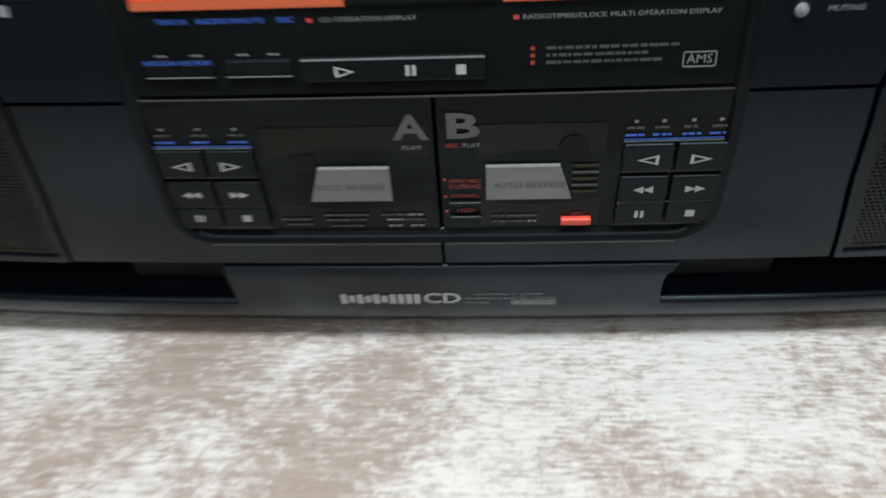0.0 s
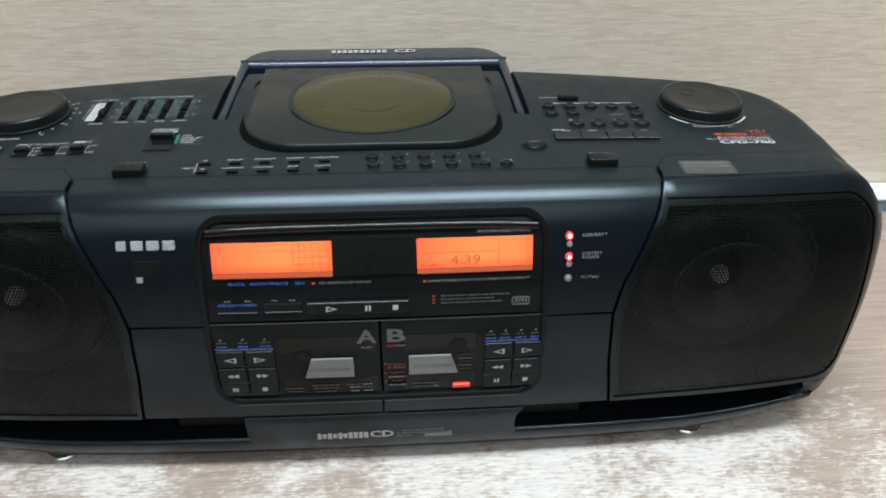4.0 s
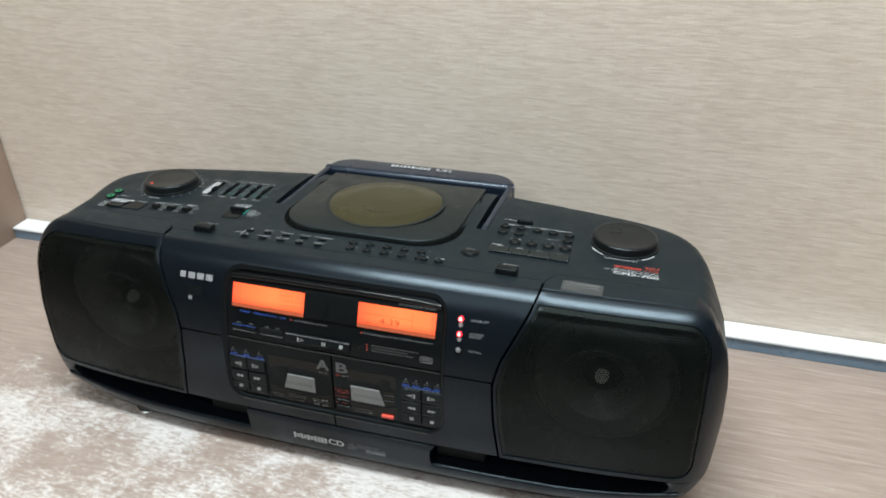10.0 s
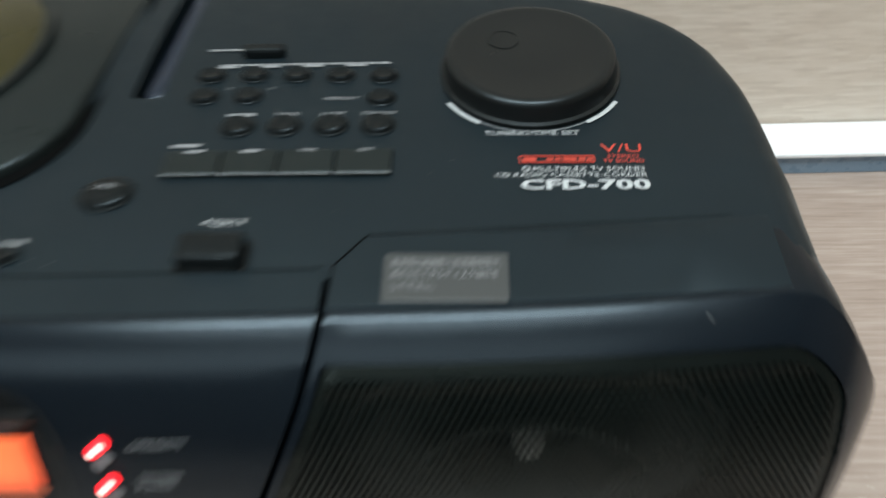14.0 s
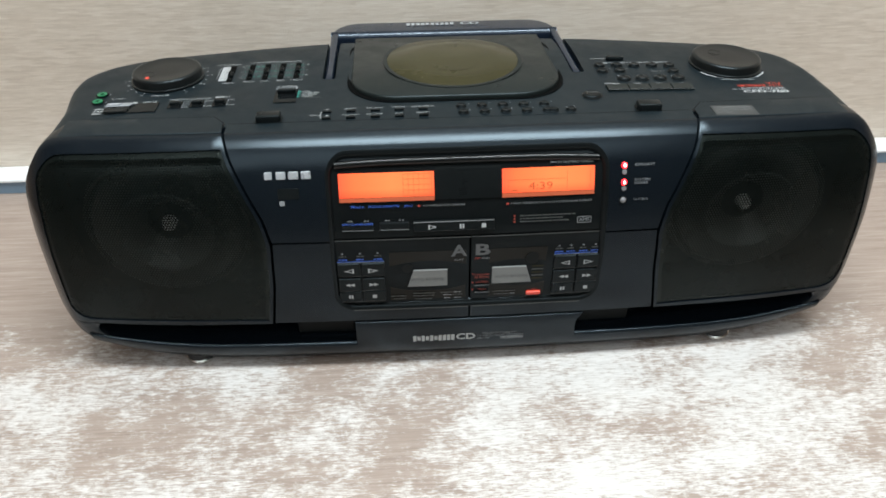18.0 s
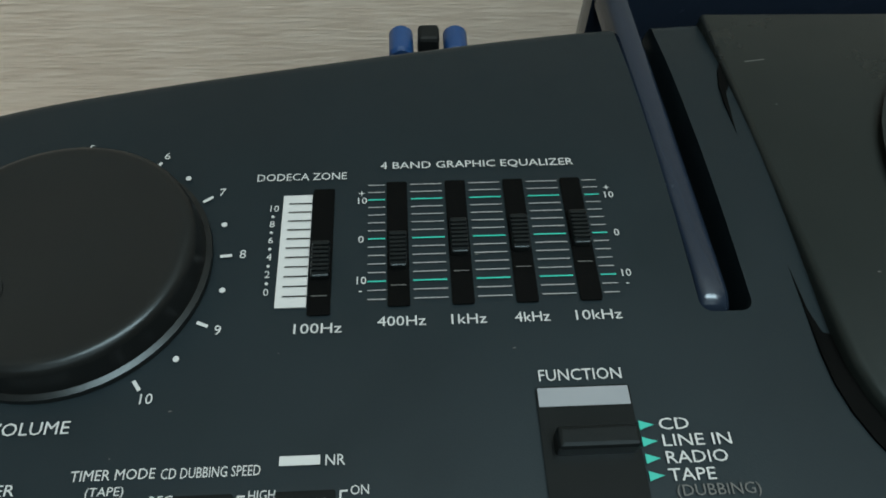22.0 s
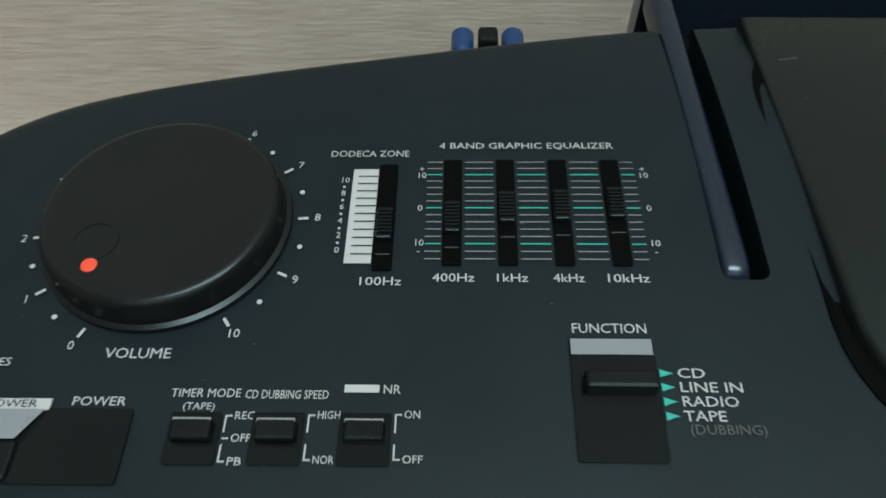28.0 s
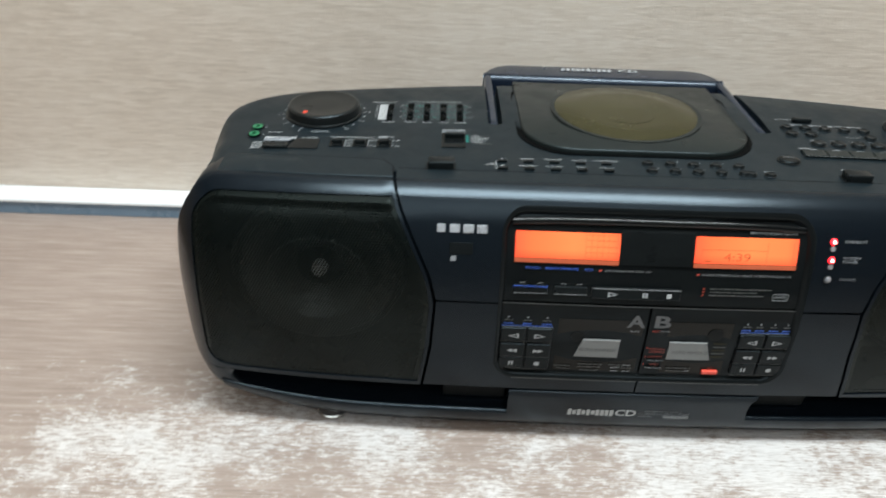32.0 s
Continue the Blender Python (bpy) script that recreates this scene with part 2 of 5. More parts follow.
M_DULLRED = plastic("print_dull_red", (0.28, 0.035, 0.02), 0.5, 900, 0.0, 0.05)
M_GREEN = plastic("jack_green", (0.006, 0.15, 0.06), 0.3, 900, 0.0, 0.1)
M_STICKER = plastic("sticker_grey", (0.036, 0.040, 0.041), 0.38, 900, 0.03, 0.08)
M_PLATE = plastic("cassette_plate_grey", (0.17, 0.178, 0.178), 0.4, 700, 0.03, 0.1)
M_BROWN = plastic("smoked_brown", (0.0062, 0.0060, 0.0046), 0.2, 700, 0.0, 0.3, spec=0.2)
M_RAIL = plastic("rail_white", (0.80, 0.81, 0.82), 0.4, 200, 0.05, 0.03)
# shaded copy of the rail for its front face, blue-grey in the colour
M_RAIL_SHADED = plastic("rail_shaded_blue", (0.17, 0.25, 0.335), 0.3, 200, 0.05, 0.08)
M_CHROME = plastic("foot_metal", (0.62, 0.62, 0.60), 0.2, 300, 0.0, 0.1, metal=1.0)
M_RUBBER = plastic("foot_rubber", (0.012, 0.012, 0.012), 0.7, 500, 0.1)
M_CLIP = plastic("clip_blue", (0.010, 0.042, 0.135), 0.35, 500, 0.03, 0.1)
M_BOARD = plastic("board_brown", (0.27, 0.195, 0.15), 0.55, 120, 0.1, 0.18)
M_OLIVE = plastic("board_olive", (0.30, 0.25, 0.16), 0.6, 120, 0.1, 0.1)
M_BROW = plastic("brow_gloss", (0.003, 0.0036, 0.004), 0.14, 900, 0.0, 0.1, wear=0.02, spec=0.3)
M_LCD = lcd_glow()
# the lip is no lamp: its emission imitates glow reflected from the display
M_LIP_REFLECTION = glow("lip_reflected_glow", (0.75, 0.16, 0.07), 0.28)
M_LCDLINE = glow("lcd_segment", (0.50, 0.11, 0.035), 0.6)
M_LED = glow("led_red", (1.0, 0.012, 0.02), 5.0)
M_LEDCORE = glow("led_core", (1.0, 0.50, 0.46), 6.0)
M_LEDOFF = plastic("led_off", (0.20, 0.20, 0.21), 0.2, 500, 0.0, 0.1)

# ---- building helpers; plan units, scaled by K when linked ----
TOP_Z, TOP_FALL = 0.1763, 0.0328
PROFILE_S = [0.006, 0.010, 0.027, 0.065, 0.100, 0.136, 0.157, 0.166, 0.171, 0.1742, 0.1757, 0.1762, 0.17645]
PROFILE_Y = [-0.032, -0.0355, -0.0385, -0.0412, -0.0400, -0.0330, -0.0247, -0.0189, -0.0141, -0.0094, -0.0064, -0.0053, -0.0042]


def smooth_line(xs, ys, n):
    """A finer line through the points, with slopes that never overshoot."""
    h = np.diff(xs)
    d = np.diff(ys) / h
    slope = np.r_[d[0], [0.0 if a * b <= 0 else 2 * a * b / (a + b) for a, b in zip(d, d[1:])], d[-1]]
    fx = np.linspace(xs[0], xs[-1], n)
    k = np.clip(np.searchsorted(xs, fx, "right") - 1, 0, len(h) - 1)
    u = (fx - np.array(xs)[k]) / h[k]
    y = np.array(ys)
    return fx, (1 + 2 * u) * (1 - u) ** 2 * y[k] + u * (1 - u) ** 2 * h[k] * slope[k] + u * u * (3 - 2 * u) * y[k + 1] + u * u * (u - 1) * h[k] * slope[k + 1]


FINE_S, FINE_Y = smooth_line(PROFILE_S, PROFILE_Y, 400)


def top_z(y):
    return TOP_Z - TOP_FALL * y - 1.15 * max(0.0, y - 0.09) ** 2


def crown(x):
    """The deck is arched across: highest in the middle, falling to the ends."""
    return 0.055 * (0.01 - x * x)


def bow(x):
    a = abs(x)
    return 0.10 * min(a, 0.16) ** 2 + 0.010 * max(0.0, (a - 0.13) / 0.15) ** 2 + 0.016 * max(0.0, (a - 0.264) / 0.02) ** 2


def front(x, s, off=0.0):
    """A point of the rounded front: x across, s up the profile and on over the top edge, off: proud of it."""
    if s <= PROFILE_S[-1]:
        y = float(np.interp(s, FINE_S, FINE_Y))
        y2 = float(np.interp(s + 0.002, FINE_S, FINE_Y))
        z = s
        ny, nz = -0.002, (y2 - y)
        k = math.hypot(ny, nz)
        ny, nz = ny / k, nz / k
    else:
        y = PROFILE_Y[-1] + (s - PROFILE_S[-1])
        z, ny, nz = top_z(y), 0.0, 1.0
    z += 0.024 * max(0.0, (abs(x) - 0.16) / 0.11) ** 2 * max(0.0, 1 - s / 0.05)
    if s > 0.14:
        z -= 0.0075 * max(0.0, (abs(x) - 0.250) / 0.031) ** 2 * min(1.0, (s - 0.14) / 0.03)
        u = min(1.0, (s - 0.14) / 0.034)
        z += crown(x) * u * u * (3 - 2 * u)
    return Vector((x, y + bow(x) + ny * off, z + nz * off))


def on_top(x, y, h=0.0):
    return Vector((x, y + TOP_FALL * h, top_z(y) + crown(x) + h))


def flat(x, y, z):
    return Vector((x, y, z))


def part(name, data, material, parent, label="", smooth=False, where=None):
    """Links (verts, faces) as one mesh under its thing; where maps plan coordinates into space."""
    verts, faces = data
    me = bpy.data.meshes.new(name)
    me.from_pydata([tuple((where(*v) if where else Vector(v)) * K) for v in verts], [], faces)
    me.validate()
    me.update()
    bm = bmesh.new()
    bm.from_mesh(me)
    bmesh.ops.recalc_face_normals(bm, faces=bm.faces)
    bm.to_mesh(me)
    bm.free()
    if smooth:
        me.shade_smooth()
        me.set_sharp_from_angle(angle=radians(smooth if smooth > 1 else 35))
    me.materials.append(material)
    ob = new(name, me)
    ob.parent = parent
    if label:
        ob["label"] = label
    return ob


def merge(*some):
    verts, faces = [], []
    for v, f in some:
        k = len(verts)
        verts += list(v)
        faces += [tuple(i + k for i in face) for face in f]
    return verts, faces


def rrect(cx, cy, w, h, r, n=4):
    pts = []
    r = min(r, w / 2 - 1e-6, h / 2 - 1e-6)
    for k, (sx, sy) in enumerate(((1, 1), (-1, 1), (-1, -1), (1, -1))):
        for i in range(n + 1):
            a = math.pi / 2 * (k + i / n)
            pts.append((cx + sx * (w / 2 - r) + r * math.cos(a), cy + sy * (h / 2 - r) + r * math.sin(a)))
    return pts


def circle(cx, cy, r, n=32, squash=1.0):
    return [(cx + r * math.cos(2 * math.pi * i / n), cy + r * squash * math.sin(2 * math.pi * i / n)) for i in range(n)]


def inset(pts, d):
    out, n = [], len(pts)
    for i, p in enumerate(pts):
        a, b = pts[i - 1], pts[(i + 1) % n]
        tx, ty = b[0] - a[0], b[1] - a[1]
        k = math.hypot(tx, ty) or 1
        out.append((p[0] - ty / k * d, p[1] + tx / k * d))
    return out


def slab(pts, h0, h1, bev=0.0):
    """A plate with a bevelled rim on an outline that runs anticlockwise."""
    n = len(pts)
    rings = [[(x, y, h0) for x, y in pts]]
    if bev:
        rings.append([(x, y, h1 - bev) for x, y in pts])
        rings.append([(x, y, h1 - 0.3 * bev) for x, y in inset(pts, bev * 0.35)])
        rings.append([(x, y, h1) for x, y in inset(pts, bev)])
    else:
        rings.append([(x, y, h1) for x, y in pts])
    return loft(rings, cap0=True, cap1=True)


def loft(rings, cap0=False, cap1=False, closed=True):
    n, verts, faces = len(rings[0]), [], []
    for r in rings:
        verts += r
    for k in range(len(rings) - 1):
        for i in range(n if closed else n - 1):
            j = (i + 1) % n
            faces.append((k * n + i, k * n + j, (k + 1) * n + j, (k + 1) * n + i))
    if cap0:
        faces.append(tuple(range(n))[::-1])
    if cap1:
        faces.append(tuple(range((len(rings) - 1) * n, len(rings) * n)))
    return verts, faces


def frame_ring(outer, inner, h0, h1, bev=0.0003):
    """A flat frame between two outlines of as many points."""
    n = len(outer)
    rings = [[(x, y, h0) for x, y in outer], [(x, y, h1) for x, y in outer], [(x, y, h1) for x, y in inner], [(x, y, h0) for x, y in inner]]
    return loft(rings + [rings[0]])


def box(x0, x1, y0, y1, z0, z1, bev=0.0):
    if not bev:
        return slab([(x0, y0), (x1, y0), (x1, y1), (x0, y1)], z0, z1)
    return slab(rrect((x0 + x1) / 2, (y0 + y1) / 2, x1 - x0, y1 - y0, bev, 3), z0, z1, bev)


def grid(xs, ss, off):
    verts = [(x, s, off) for s in ss for x in xs]
    n = len(xs)
    return verts, [(a * n + b, a * n + b + 1, (a + 1) * n + b + 1, (a + 1) * n + b) for a in range(len(ss) - 1) for b in range(n - 1)]


def spread(a, b, n):
    return [a + (b - a) * i / n for i in range(n + 1)]


def along(pts, n):
    """n + 1 points evenly along an open line."""
    d = [0.0]
    for a, b in zip(pts, pts[1:]):
        d.append(d[-1] + math.hypot(b[0] - a[0], b[1] - a[1]))
    x, y = [p[0] for p in pts], [p[1] for p in pts]
    return [(float(np.interp(v, d, x)), float(np.interp(v, d, y))) for v in spread(0, d[-1], n)]


def skin(inner, outer, steps, off=0.0, deep=0.004, side=0.0):
    """A shell on the rounded front between two lines of as many points: its face, its inner rim and its outer rim."""
    rows = [[(a[0] + (b[0] - a[0]) * k / steps, a[1] + (b[1] - a[1]) * k / steps, off) for a, b in zip(inner, outer)] for k in range(steps + 1)]
    rim_in = [(x, s, off - deep) for x, s, _ in rows[0]]
    rim_out = [[(x, s, off - side) for x, s, _ in rows[-1]]] if side else []
    return loft([rim_in] + rows + rim_out, closed=False)


FONT_CACHE = {}


def lettering(body, size, width=None, align="CENTER", bold=0.0):
    """Flat outlines of a word in the built-in font, its height about the given size."""
    key = (body, align, round(bold / size, 3))
    if key not in FONT_CACHE:
        cu = bpy.data.curves.new("word", "FONT")
        cu.body, cu.size, cu.align_x, cu.align_y, cu.fill_mode = body, 1.0, align, "CENTER", "FRONT"
        cu.resolution_u, cu.offset = 2, bold / size
        ob = bpy.data.objects.new("word", cu)
        scene.collection.objects.link(ob)
        dg = bpy.context.evaluated_depsgraph_get()
        me = bpy.data.meshes.new_from_object(ob.evaluated_get(dg))
        FONT_CACHE[key] = ([tuple(v.co) for v in me.vertices], [tuple(p.vertices) for p in me.polygons])
        bpy.data.objects.remove(ob)
        bpy.data.meshes.remove(me)
        bpy.data.curves.remove(cu)
    verts, faces = FONT_CACHE[key]
    sx = sy = size * 1.38
    if width and verts:
        w = max(v[0] for v in verts) - min(v[0] for v in verts)
        sx = width / w if w > 0 else sx
    return [(v[0] * sx, v[1] * sy, 0.0) for v in verts], faces


def word(body, x, y, size, parent, material, where, width=None, align="CENTER", off=0.0002, bold=0.0, label=""):
    verts, faces = lettering(body, size, width, align, bold)
    if verts:
        part("lettering", ([(x + v[0], y + v[1], off) for v in verts], faces), material, parent, label, where=where)


def bars(x, y, w, h, parent, material, where, off=0.0002, name="print_or_glint_bar"):
    part(name, ([(x - w / 2, y - h / 2, off), (x + w / 2, y - h / 2, off), (x + w / 2, y + h / 2, off), (x - w / 2, y + h / 2, off)], [(0, 1, 2, 3)]), material, parent, where=where)


def scribble(x, y, w, h, parent, material, where, off=0.0002, seed=1):
    """A line of print too small to read: a row of short plain bars."""
    rng, bits, a = random.Random(seed), [], x - w / 2
    while a < x + w / 2 - h:
        b = min(x + w / 2, a + h * rng.uniform(0.9, 3.4))
        k = h * rng.uniform(0.78, 1.0) / 2
        bits.append(([(a, y - k, off), (b, y - k, off), (b, y + k, off), (a, y + k, off)], [(0, 1, 2, 3)]))
        a = b + h * rng.uniform(0.3, 0.75)
    part("print_or_glint_bar", merge(*bits), material, parent, where=where)


def thing(name, label, category, group="", at=(0, 0, 0)):
    ob = new(name)
    ob.location = Vector(at) * K
    ob.empty_display_size = 0.05
    return tagged(ob, label, category, group)


def structure(name, data, material, label, smooth=False):
    ob = part(name, data, material, None, "", smooth)
    return tagged(ob, label, "", "", "structure")

# ---- the room ----
WALL_Y = 0.2355
structure("wall_north", box(-1.5, 1.6, WALL_Y, WALL_Y + 0.08, -0.7, 1.52), M_WALL, "beige fibre wallpaper with level threads and faint stains")
structure("wall_west", box(-1.58, -1.5, -2.3, WALL_Y + 0.08, -0.7, 1.52), M_BOARD, "plain painted side wall of the room")
structure("wall_east", box(1.6, 1.68, -2.3, WALL_Y + 0.08, -0.7, 1.52), M_BOARD, "plain painted side wall of the room")
structure("wall_south", box(-1.58, 1.68, -2.38, -2.3, -0.7, 1.52), M_ROOM, "plain painted wall behind the table")
structure("floor", box(-1.58, 1.68, -2.3, WALL_Y, -0.74, -0.66), M_BOARD, "plain brown floor under the table")
structure("ceiling", box(-1.58, 1.68, -2.38, WALL_Y + 0.08, 1.52, 1.58), M_CEIL, "plain pale ceiling of the room")

rail = thing("wall_rail", "white plastic trim rail along the wall foot, its front shaded blue-grey in colour", "trim rail")
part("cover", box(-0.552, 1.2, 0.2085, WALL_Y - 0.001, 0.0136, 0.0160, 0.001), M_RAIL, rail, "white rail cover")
# front face darker than the cover: its shade is painted in
part("front_strip", box(-0.552, 1.2, 0.2100, WALL_Y - 0.002, 0.0005, 0.0135), M_RAIL_SHADED, rail, "front strip with its shade painted blue-grey")

table = thing("table", "brown wood-grain laminate table top with lamp sheen painted white in patches", "table", at=(0, 0, -0.02))
part("tabletop", box(-0.95, 1.2, -0.62, WALL_Y - 0.0015, 0.0, 0.02), M_TABLE, table)
for sx, sy in ((-0.9, -0.56), (1.15, -0.56), (-0.9, 0.18), (1.15, 0.18)):
    part("leg", box(sx - 0.025, sx + 0.025, sy - 0.025, sy + 0.025, -0.64, 0.0), M_BOARD, table)

board = thing("side_board", "upright brown wooden board with an olive top edge beside the wall", "board", at=(0, 0, 0))
part("panel", box(-0.60, -0.553, -0.18, WALL_Y - 0.002, 0.0003, 0.192), M_BOARD, board)
part("edge_band", box(-0.602, -0.5505, -0.182, WALL_Y - 0.002, 0.1922, 0.222, 0.001), M_OLIVE, board, "olive edge band")
part("strip", box(-0.5528, -0.5515, 0.03, 0.042, 0.0005, 0.19), M_OLIVE, board, "narrow pale strip")

clip = thing("cable_clip", "black cable with two blue caps standing behind the radio", "cable clip", at=(0, 0, 0))
for dx in (-0.0085, 0.0085):
    part("blue_cap", loft([[(-0.1365 + dx + r * math.cos(a), y, 0.1225 + r * math.sin(a)) for a in spread(0, 2 * math.pi * 15 / 16, 15)] for y, r in ((0.195, 0.0028), (0.196, 0.0038), (0.205, 0.0038), (0.206, 0.0030))], True, True), M_CLIP, clip, "blue plastic cap", smooth=True)
part("holder", box(-0.1398, -0.1332, 0.197, 0.204, 0.1196, 0.1280, 0.0012), M_DARK, clip, "black holder")
part("cable", box(-0.1382, -0.1348, 0.1985, 0.2025, 0.0003, 0.1195), M_DARK, clip, "black cable")

# ---- the radio ----
radio = thing("cassette_radio", "black portable CD cassette radio with lit orange displays on a table", "radio cassette player")

# case: plan outline, drawn in from the mid height to the rounded top and bottom
half = [(x, 0.006 + bow(x)) for x in spread(0.0, 0.25, 10)]
half += [(0.266, 0.0092), (0.2820, 0.0102), (0.2856, 0.0150), (0.2863, 0.022), (0.2866, 0.030), (0.2866, 0.038), (0.2866, 0.046), (0.2861, 0.055), (0.2852, 0.066), (0.2840, 0.078), (0.2820, 0.090), (0.2755, 0.108), (0.2655, 0.1215),
         (0.251, 0.1325), (0.232, 0.1400), (0.205, 0.1465), (0.17, 0.1535), (0.13, 0.1615), (0.09, 0.168), (0.0, 0.172)]


def rounded(pts, times):
    """Cuts the corners of an open line."""
    for _ in range(times):
        cut = [pts[0]]
        for a, b in zip(pts, pts[1:]):
            cut += [(a[0] * 0.75 + b[0] * 0.25, a[1] * 0.75 + b[1] * 0.25), (a[0] * 0.25 + b[0] * 0.75, a[1] * 0.25 + b[1] * 0.75)]
        pts = cut + [pts[-1]]
    return pts


side_at = [x for x, y in half].index(0.2863)
half = half[:side_at] + rounded(half[side_at:], 2)
outline = half + [(-x, y) for x, y in half[-2:0:-1]]
LEVELS = [(0.0105, 0.030), (0.0125, 0.020), (0.020, 0.010), (0.034, 0.004), (0.06, -0.0025), (0.09, -0.0035), (0.12, -0.0015), (0.145, 0.0035), (0.160, 0.0075), (0.168, 0.0102), (0.1725, 0.0128), (0.1750, 0.0158), (0.1757, 0.0190)]
TUCK_Z, TUCK = [0.06, 0.09, 0.12, 0.145, 0.160, 0.168, 0.1725, 0.1760], [0.0, 0.0015, 0.0028, 0.0028, 0.0046, 0.0060, 0.0062, 0.0060]


def ease(u):
    u = min(1.0, max(0.0, u))
    return u * u * (3 - 2 * u)


rings = []
for z, d in LEVELS:
    ring, tuck = [], float(np.interp(z, TUCK_Z, TUCK))
    for x, y in outline:
        y0 = 0.006 + bow(min(abs(x), 0.25))
        yy = y0 + (y - y0) * (1 - (d if d < 0.004 else 0.004 + (d - 0.004) * 0.38) / 0.165) if y > y0 else y
        tuck_x = math.copysign(tuck, x) * min(1.0, max(0.0, (0.105 - y) / 0.05)) * min(1.0, max(0.0, (abs(x) - 0.2) / 0.06)) * (0.62 + 0.38 * ease(y / 0.045))
        xx = x * (1 - d / 0.277) - tuck_x
        low = 0.0075 * max(0.0, (abs(xx) - 0.25) / 0.031) ** 2 * ease((0.080 - y) / 0.066) * min(1.0, max(0.0, (z - 0.12) / 0.05))
        ring.append((xx - 0.0055 * min(1.0, max(0.0, (y - 0.05) / 0.05)), yy, z * (top_z(yy) / TOP_Z if z > 0.1 else 1.0) + crown(xx) * ease((z - 0.13) / 0.043) - low))
    rings.append(ring)
mid_y = 0.080
for k in (0.985, 0.94, 0.84, 0.70, 0.55, 0.40, 0.25, 0.12, 0.03):
    ring = []
    for x, y, z in rings[len(LEVELS) - 1]:
        xx, yy = x * k, mid_y + (y - mid_y) * k
        rise = z - top_z(y) - crown(x)
        ring.append((xx, yy, top_z(yy) + crown(xx) - 0.0002 + (rise + 0.0002) * max(0.0, (k - 0.84) / 0.16)))
    rings.append(ring)
case = part("case", loft(rings, True, True), M_CASE, radio, "black grained plastic case", smooth=40)
cuts = []
for sign in (-1, 1):
    x0, x1 = sorted((sign * 0.0852, sign * 0.0946))
    cuts.append(slab(rrect((x0 + x1) / 2, 0.1310, x1 - x0, 0.1080, 0.0022, 4), 0.1560, 0.1900))
cutter = part("cutter", merge(*cuts), M_HOLE, None)
hollow = case.modifiers.new("slots", "BOOLEAN")
hollow.operation, hollow.object, hollow.solver = "DIFFERENCE", cutter, "EXACT"
bpy.context.view_layer.update()
carved = bpy.data.meshes.new_from_object(case.evaluated_get(bpy.context.evaluated_depsgraph_get()))
case.modifiers.clear()
plain, case.data = case.data, carved
case.data.name = "case"
bpy.data.objects.remove(cutter)
bpy.data.meshes.remove(plain)
case.data.shade_smooth()
case.data.set_sharp_from_angle(angle=radians(40))

# front fascia and cassette doors
EDGE_S, EDGE_X = [0.045, 0.08, 0.113, 0.13, 0.15, 0.165, 0.1768, 0.2], [0.1325, 0.1275, 0.1255, 0.1295, 0.139, 0.1462, 0.1512, 0.1512]


def edge_x(s):
    return float(np.interp(s, EDGE_S, EDGE_X))


HX0, HX1, HS0, HS1, HR = -0.0890, 0.0910, 0.0578, 0.1692, 0.014


def corner(cx, cy, r, a0, a1, n):
    return [(cx + r * math.cos(radians(a)), cy + r * math.sin(radians(a))) for a in spread(a0, a1, n)]


SEAM = 0.1142
up_in = along([(HX1, SEAM + 0.0006), (HX1, HS1 - HR)], 10) + corner(HX1 - HR, HS1 - HR, HR, 0, 90, 8)[1:] + along([(HX1 - HR, HS1), (HX0 + HR, HS1)], 20)[1:] + corner(HX0 + HR, HS1 - HR, HR, 90, 180, 8)[1:] + along([(HX0, HS1 - HR), (HX0, SEAM + 0.0006)], 10)[1:]
TOPS = 0.1712
side_r = [(edge_x(s), s) for s in spread(SEAM + 0.0006, TOPS, 10)]
up_out = side_r + along([(edge_x(TOPS), TOPS), (-edge_x(TOPS), TOPS)], len(up_in) - 22 + 1)[1:-1] + [(-x, s) for x, s in side_r[::-1]]
brow_s = [0.1712, 0.1722, 0.1732, 0.1742, 0.1750, 0.1754, 0.1757, 0.17595, 0.1762, 0.17635, 0.17645, 0.1768, 0.1772, 0.1776]
lip = loft([[(edge_x(s) * u, s, 0.0) for u in spread(-1, 1, 30)] for s in brow_s], closed=False)
part("top_strip", loft([[(edge_x(s) * u, s, o) for u in spread(-1, 1, 30)] for s, o in ((0.1774, -0.0004), (0.1778, 0.0001), (0.1895, 0.0001), (0.1897, -0.003))], closed=False), M_CASE, radio, "black strip behind the fascia edge", smooth=30, where=front)
part("strip_seam", grid(spread(-0.1505, 0.1505, 24), [0.1894, 0.1898], 0.0003), M_HOLE, radio, "dark seam behind the strip", where=front)
part("fascia", merge(skin(up_in, up_out, 14, 0.0, 0.005, 0.0), lip), M_FASCIA, radio, "blue-black front fascia", smooth=34, where=front)
SPLIT = 0.0022
for sign, hx in ((-1, HX0), (1, HX1)):
    inner = along([(hx, SEAM - 0.0006), (hx, HS0 + HR)], 10) + corner(hx - sign * HR, HS0 + HR, HR, 0 if sign > 0 else 180, -90 if sign > 0 else 270, 8)[1:] + along([(hx - sign * HR, HS0), (SPLIT + sign * 0.0006, HS0)], 14)[1:]
    outer = along([(sign * edge_x(s), s) for s in spread(SEAM - 0.0006, 0.0470, 8)], 16) + along([(sign * edge_x(0.047), 0.0470), (SPLIT + sign * 0.0006, 0.0470)], len(inner) - 17)[1:]
    part("cassette_door", skin(inner, outer, 6, 0.0, 0.005, 0.008), M_FASCIA, radio, "blue-black cassette door frame", smooth=40, where=front)

